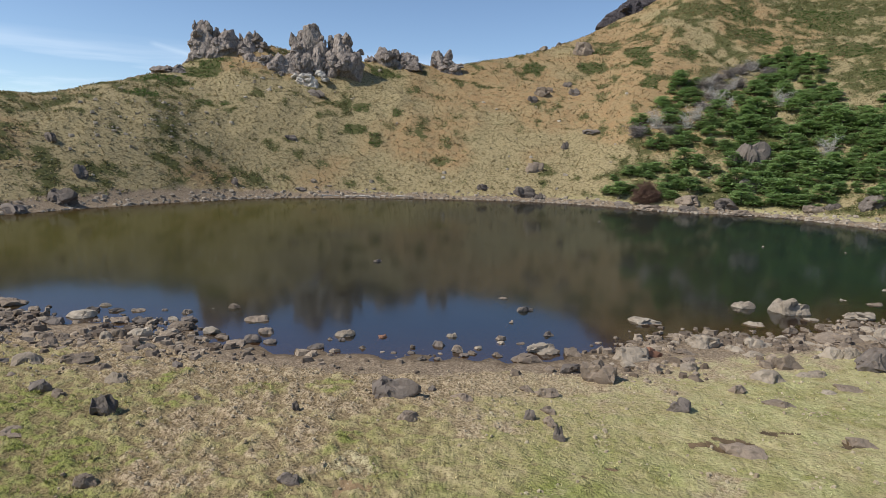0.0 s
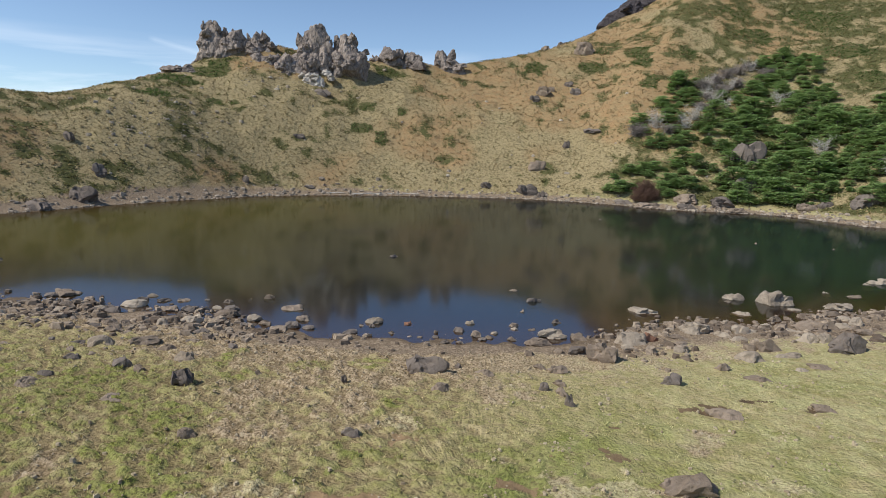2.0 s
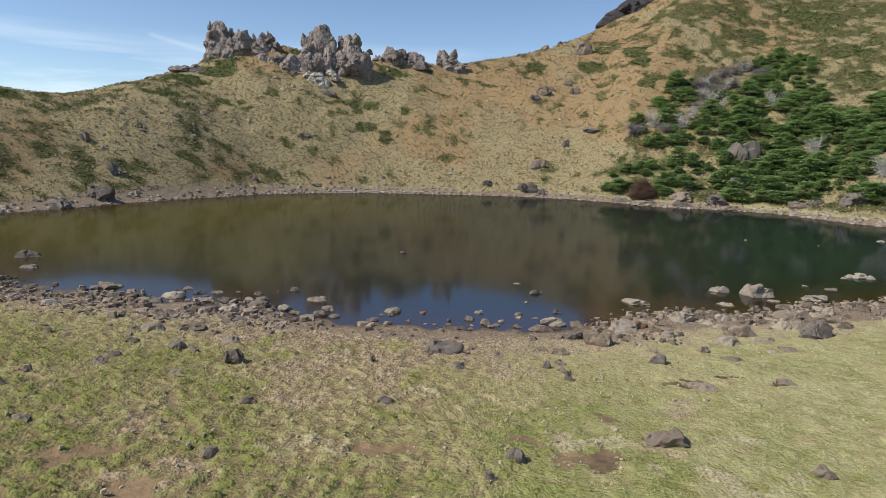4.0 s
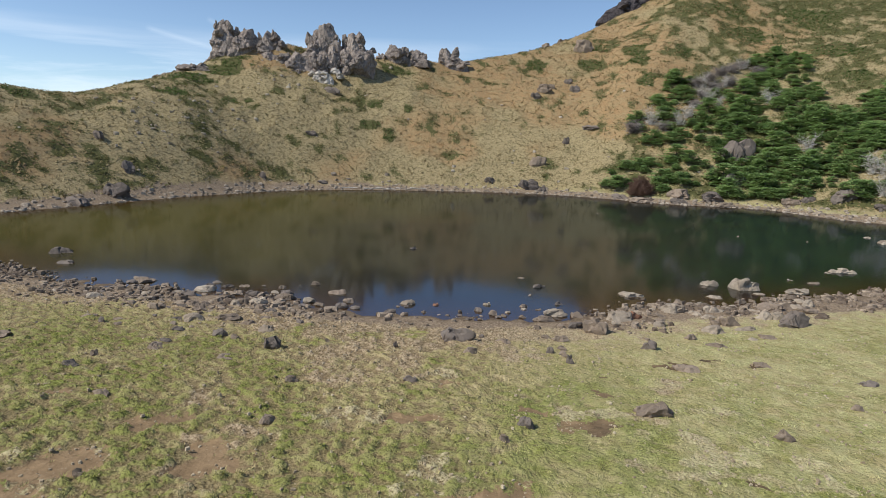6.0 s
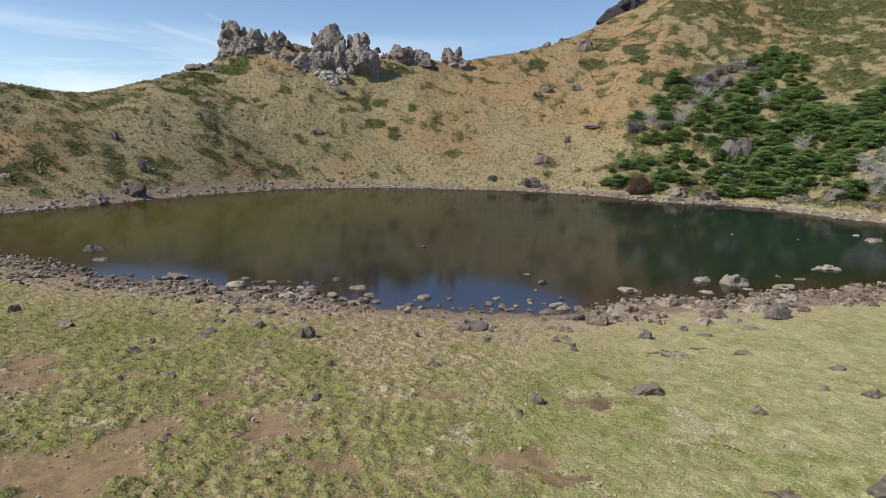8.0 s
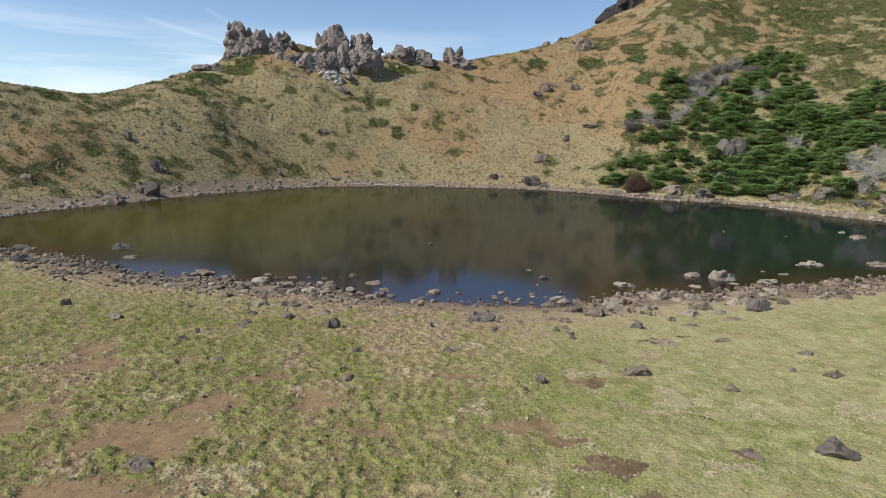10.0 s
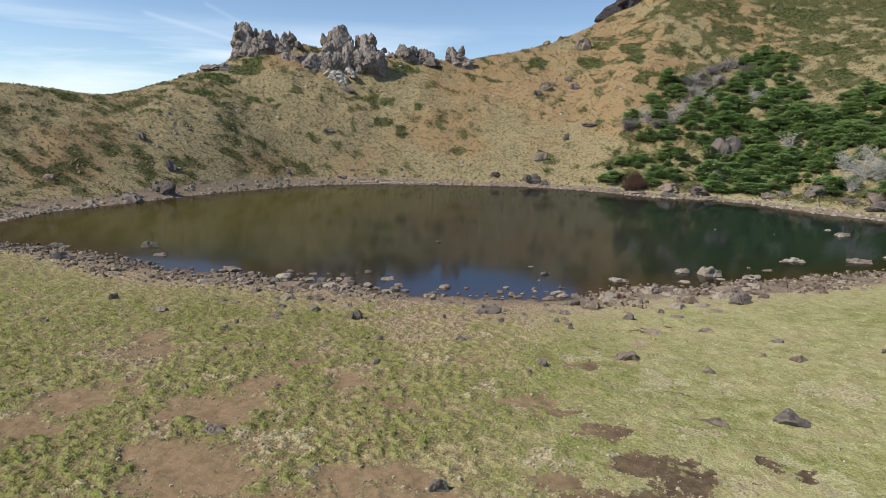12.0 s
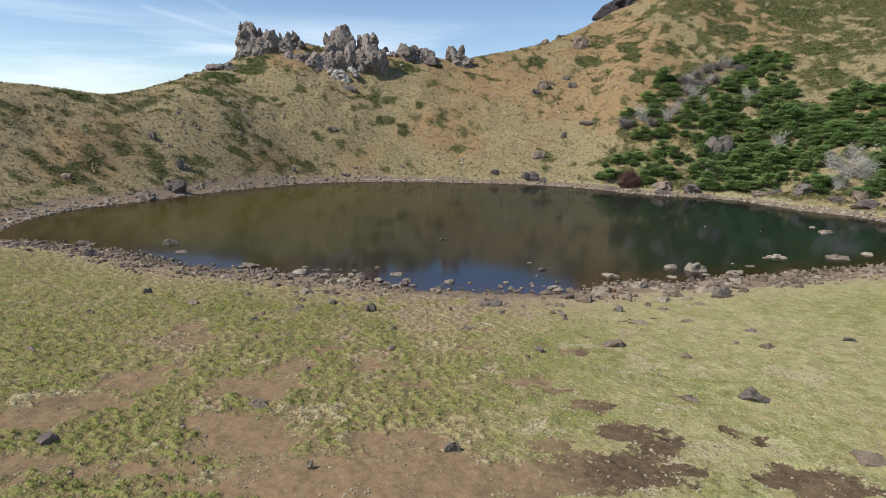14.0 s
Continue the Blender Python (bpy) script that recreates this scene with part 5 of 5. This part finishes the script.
# ---- firs on the slope ----
def spike(a, b, ra, rb, sides=5):
    """A tapered limb from a to b."""
    a, b = np.array(a, float), np.array(b, float)
    w = b - a
    w /= np.linalg.norm(w) + 1e-9
    u = np.cross(w, (0.3, 0.9, 0.2))
    u /= np.linalg.norm(u)
    v = np.cross(w, u)
    t = np.arange(sides) * 2 * np.pi / sides
    ring = np.cos(t)[:, None] * u + np.sin(t)[:, None] * v
    k = np.arange(sides)
    return np.r_[a + ring * ra, b + ring * rb], np.stack([k, (k + 1) % sides, (k + 1) % sides + sides, k + sides], -1)


def joined(pieces):
    v, f, n = [], [], 0
    for p, q in pieces:
        v.append(p)
        f.append(q + n)
        n += len(p)
    return np.concatenate(v), np.concatenate(f)


def fir(seed, high, wide):
    """A wind-clipped mountain fir: short tapered trunk with limbs, and flat tiers of needle sprays."""
    rng = np.random.default_rng(seed)
    top = new("fir_tree")
    limbs, sprays = [spike((0, 0, -0.6), (rng.uniform(-0.3, 0.3), rng.uniform(-0.3, 0.3), high * 0.92), 0.16, 0.03, 6)], []
    tiers = 6
    for i in range(tiers):
        t = (i + 0.6) / tiers
        reach = wide * 0.5 * (1 - 0.68 * t**1.3) * rng.uniform(0.85, 1.1)
        for j in range(int(7 - 3.5 * t)):
            a = rng.uniform(0, 2 * np.pi)
            r = reach * rng.uniform(0.75, 1.1)
            z = high * (0.10 + 0.86 * t) + rng.uniform(-0.15, 0.15)
            tip = np.array([r * np.cos(a), r * np.sin(a), z + 0.1])
            limbs.append(spike((0, 0, z - 0.25), tip * (0.8, 0.8, 1), 0.05, 0.015, 4))
            for c, rad, n in ((0.95, 0.46, 36), (0.5, 0.42, 20)):
                spot = np.array([tip[0] * c, tip[1] * c, z + 0.05])
                q = rng.normal(size=(n, 3)) * (rad * wide * 0.25, rad * wide * 0.27, 0.11) + spot
                way = np.stack([np.cos(a) + rng.normal(0, 0.6, n), np.sin(a) + rng.normal(0, 0.6, n), rng.normal(0.14, 0.16, n)], -1)
                way *= (0.46 * rng.uniform(0.6, 1.2, n) / np.linalg.norm(way, axis=-1))[:, None]
                side = np.cross(way, (0, 0, 1)) * rng.uniform(0.35, 0.6, (n, 1)) + rng.normal(0, 0.03, (n, 3))
                sprays.append(np.stack([q - way * 0.5 - side, q - way * 0.5 + side, q + way * 0.7], 1).reshape(-1, 3))
    v, f = joined(limbs[:1] + [(p, q) for p, q in limbs[1:]])
    part("trunk", raw_mesh("trunk", v, f, BARK), BARK, top)
    v = np.concatenate(sprays)
    part("crown", raw_mesh("crown", v, np.arange(len(v)).reshape(-1, 3), FIR), FIR, top, smooth_faces=False)
    return tagged(top, "dark green wind-clipped fir on the crater slope", "tree", "firs on the slope")


DEAD = [(62.9, 116.4), (60.0, 110.0), (62.2, 121.0), (65.9, 112.1), (38.1, 176.6), (40.3, 172.7), (37.4, 186.2), (51.7, 199.5), (28.6, 161.2),
        (21.1, 161.2), (55.6, 142.0), (54.0, 173.3), (44.2, 186.4), (67.4, 123.1), (36, 180), (64, 114), (31, 165)]
TWIGGY = [(40.1, 189.7), (36.1, 185.9), (51.7, 200.0), (44.5, 194.8), (37.1, 178.4), (48, 197), (41, 183), (34, 172), (56, 196), (46, 188), (16, 158), (24, 158)]
# groups of firs: x, y, half width, half depth
LOW_GROVE = [(40.9, 125.8, 7.6, 7.0), (54.5, 129.7, 7.9, 9.6), (58.6, 135.8, 6.5, 6.0), (66.4, 136.3, 11.5, 14.0), (73.0, 134.0, 8.4, 17.3), (80.2, 155.1, 7.4, 10.0),
             (74.7, 154.3, 5.4, 4.7), (68.8, 148.9, 5.2, 7.8), (78.7, 167.3, 2.9, 3.2), (58.4, 112.5, 3.6, 4.1), (64.6, 108.4, 4.5, 4.2), (68.0, 118.0, 4.8, 4.9),
             (56.7, 120.0, 2.4, 2.5), (45.3, 119.3, 5.8, 3.0), (51.6, 160.8, 5.8, 3.4), (68.7, 202.5, 4.7, 4.8), (52.6, 143.8, 8.9, 4.5)]
HIGH_GROVE = [(11.2, 131.5, 3.0, 3.4), (15.5, 139.6, 6.7, 2.5), (21.1, 129.5, 1.9, 3.8), (27.1, 137.4, 6.3, 5.5), (30.8, 131.2, 6.1, 4.6), (25.3, 174.1, 4.0, 3.9),
              (31.1, 181.5, 5.8, 7.5), (62.9, 200.5, 8.8, 7.4), (59.3, 187.1, 8.7, 6.2), (44.7, 177.9, 7.8, 4.5), (61.2, 176.4, 7.9, 4.7), (43.5, 169.4, 7.5, 3.6),
              (53.9, 165.1, 11.4, 4.8), (17.7, 160.7, 2.6, 3.5), (19.9, 153.4, 3.6, 2.1), (23.0, 151.3, 5.4, 2.0), (29.2, 158.6, 7.1, 7.2), (40.6, 160.4, 6.3, 5.2),
              (47.5, 155.2, 7.1, 7.3), (58.9, 153.6, 6.2, 5.1), (61.4, 146.4, 5.1, 2.9), (36.2, 150.8, 3.6, 4.2), (46.4, 134.1, 14.2, 13.5)]


def place_grove():
    rng = np.random.default_rng(8)
    kinds = [fir(40 + n, h, w) for n, (h, w) in enumerate(((3.3, 4.6), (2.6, 4.8), (3.8, 4.4), (2.2, 4.0), (2.9, 5.2)))]
    taken, first = [], list(kinds)
    for cx, cy, a, b in LOW_GROVE + HIGH_GROVE:
        for _ in range(int(3.4 * a * b) + 14):
            u, v = rng.uniform(-1, 1, 2)
            if u * u + v * v > 1:
                continue
            px, py = cx + u * a, cy + v * b
            if any((px - q[0]) ** 2 + (py - q[1]) ** 2 < 2.45**2 for q in taken) or math.hypot(px - 40.5, py - 143.6) < 4.2 or math.hypot(px - 38.2, py - 126) < 3 or any((px - q[0]) ** 2 + (py - q[1] + 1.6) ** 2 < 2.9**2 for q in DEAD + TWIGGY):
                continue
            if noise2(np.array([px / 7.0]), np.array([py / 7.0]), 3)[0] < -0.32:
                continue
            taken.append((px, py))
    spots = np.array(taken)
    d, z = on_ground(spots[:, 0], spots[:, 1])
    for (px, py), dd, pz in zip(taken, d, z):
        if dd < 5.5:
            continue
        k = 0.62 + 0.62 * rng.random() ** 1.4
        m = pose(px, py, pz - 0.1, 0, 0, rng.uniform(0, 360)) @ Matrix.Scale(k, 4)
        if first:
            first.pop().matrix_world = m
        else:
            copy_thing(kinds[rng.integers(5)], m)


place_grove()


def bare(seed, material, name, label, group, high, wide, limbs, twigs, thick):
    """A leafless tree or bush: crooked limbs that fork into twigs."""
    rng = np.random.default_rng(seed)
    top, wood, small = new(name), [], []
    for _ in range(limbs):
        a, t = rng.uniform(0, 2 * np.pi), rng.uniform(0.25, 1.0)
        p, r = np.array([0.0, 0.0, -0.3]), thick
        way = np.array([math.cos(a) * t * wide / high * 0.55, math.sin(a) * t * wide / high * 0.55, 1.0])
        for s in range(4):
            q = p + (way + rng.normal(0, 0.28, 3)) * high / 4.2
            wood.append(spike(p, q, r, r * 0.62, 5))
            for _ in range(twigs):
                o = p + (q - p) * rng.random()
                small.append(spike(o, o + rng.normal(0, 1, 3) * (wide * 0.17, wide * 0.17, high * 0.13) + (0, 0, high * 0.05), r * 0.5, 0.02, 3))
            p, r = q, r * 0.62
    part("limbwork", raw_mesh("limbwork", *joined(wood), material), material, top)
    part("branchwork", raw_mesh("branchwork", *joined(small), material), material, top)
    return tagged(top, label, "tree" if high > 2.5 and limbs < 10 else "bush", group)


rng = np.random.default_rng(9)


def place_bare(kinds, spots):
    first = list(kinds)
    for px, py in spots:
        m = pose(px, py, float(ground_height([px], [py])[0]), 0, 0, rng.uniform(0, 360)) @ Matrix.Scale(rng.uniform(0.8, 1.15), 4)
        if first:
            first.pop().matrix_world = m
        else:
            copy_thing(kinds[rng.integers(len(kinds))], m)


place_bare([bare(60 + n, BLEACH, "dead_tree", "bleached white dead tree with crooked bare branches", "dead trees among the firs", 4.0, 4.6, 8, 11, 0.11) for n in range(3)], DEAD)
place_bare([bare(70 + n, TWIG, "bare_bush", "leafless grey bush among the firs", "bare bushes among the firs", 2.6, 4.8, 20, 14, 0.07) for n in range(2)], TWIGGY)


def driftwood(x, y, long, turn, seed):
    """A weathered log: a crooked tapered trunk with a few broken branch stubs."""
    rng = np.random.default_rng(seed)
    top, p, wood, stubs = new("driftwood_log"), np.array([-0.5 * long, 0.0, 0.16]), [], []
    for k in range(5):
        q = p + (long / 5, rng.normal(0, 0.10), rng.normal(0, 0.03))
        wood.append(spike(p, q, 0.15 - 0.018 * k, 0.132 - 0.018 * k, 7))
        if k in (1, 3):
            stubs.append(spike(q, q + (rng.uniform(-0.2, 0.4), rng.normal(0, 0.3), 0.35), 0.06, 0.03, 5))
        p = q
    part("log", raw_mesh("log", *joined(wood), BLEACH), BLEACH, top)
    part("branch_stubs", raw_mesh("branch_stubs", *joined(stubs), BLEACH), BLEACH, top)
    top.matrix_world = pose(x, y, max(float(ground_height([x], [y])[0]), 0.0), 0, 0, turn)
    tagged(top, "bleached driftwood log washed up on the far shore", "driftwood", "driftwood on the far shore")


for n, (x, y, long, turn) in enumerate(((-54.0, 120.3, 4.0, 26), (-49.5, 122.2, 3.2, 18), (-46.0, 123.9, 4.6, 24), (-42.0, 125.6, 3.0, 15), (-38.0, 126.9, 4.2, 12))):
    driftwood(x, y, long, turn, 500 + n)


def dome_bush(seed, high, wide):
    """A dense round leafless bush: stems that fan out from one foot to a dome of fine twigs."""
    rng = np.random.default_rng(seed)
    top, wood, small = new("bare_bush"), [], []
    for _ in range(150):
        u = rng.normal(size=3)
        u[2] = abs(u[2]) + 0.1
        u /= np.linalg.norm(u)
        tip = u * (wide * 0.5, wide * 0.5, high) * rng.uniform(0.72, 0.95)
        foot = rng.normal(0, 0.5, 3) * (1, 1, 0) - (0, 0, 0.3)
        wood.append(spike(foot, tip, 0.07, 0.03, 4))
        for _ in range(24):
            o = tip * rng.uniform(0.6, 1.0)
            small.append(spike(o, o + rng.normal(0, 0.32, 3), 0.035, 0.015, 3))
    part("limbwork", raw_mesh("limbwork", *joined(wood), RUST_TWIG), RUST_TWIG, top)
    part("branchwork", raw_mesh("branchwork", *joined(small), RUST_TWIG), RUST_TWIG, top)
    return tagged(top, "rust-brown leafless bush on the far shore", "bush", "bare bushes among the firs")


place_bare([dome_bush(80, 4.6, 6.6)], [(16.2, 125.6)])
boulder("rock_outcrop", 40.5, 143.6, 8.2, 6.2, "dark", "tall grey craggy rock standing among the firs", "", 30, sink=0.4)
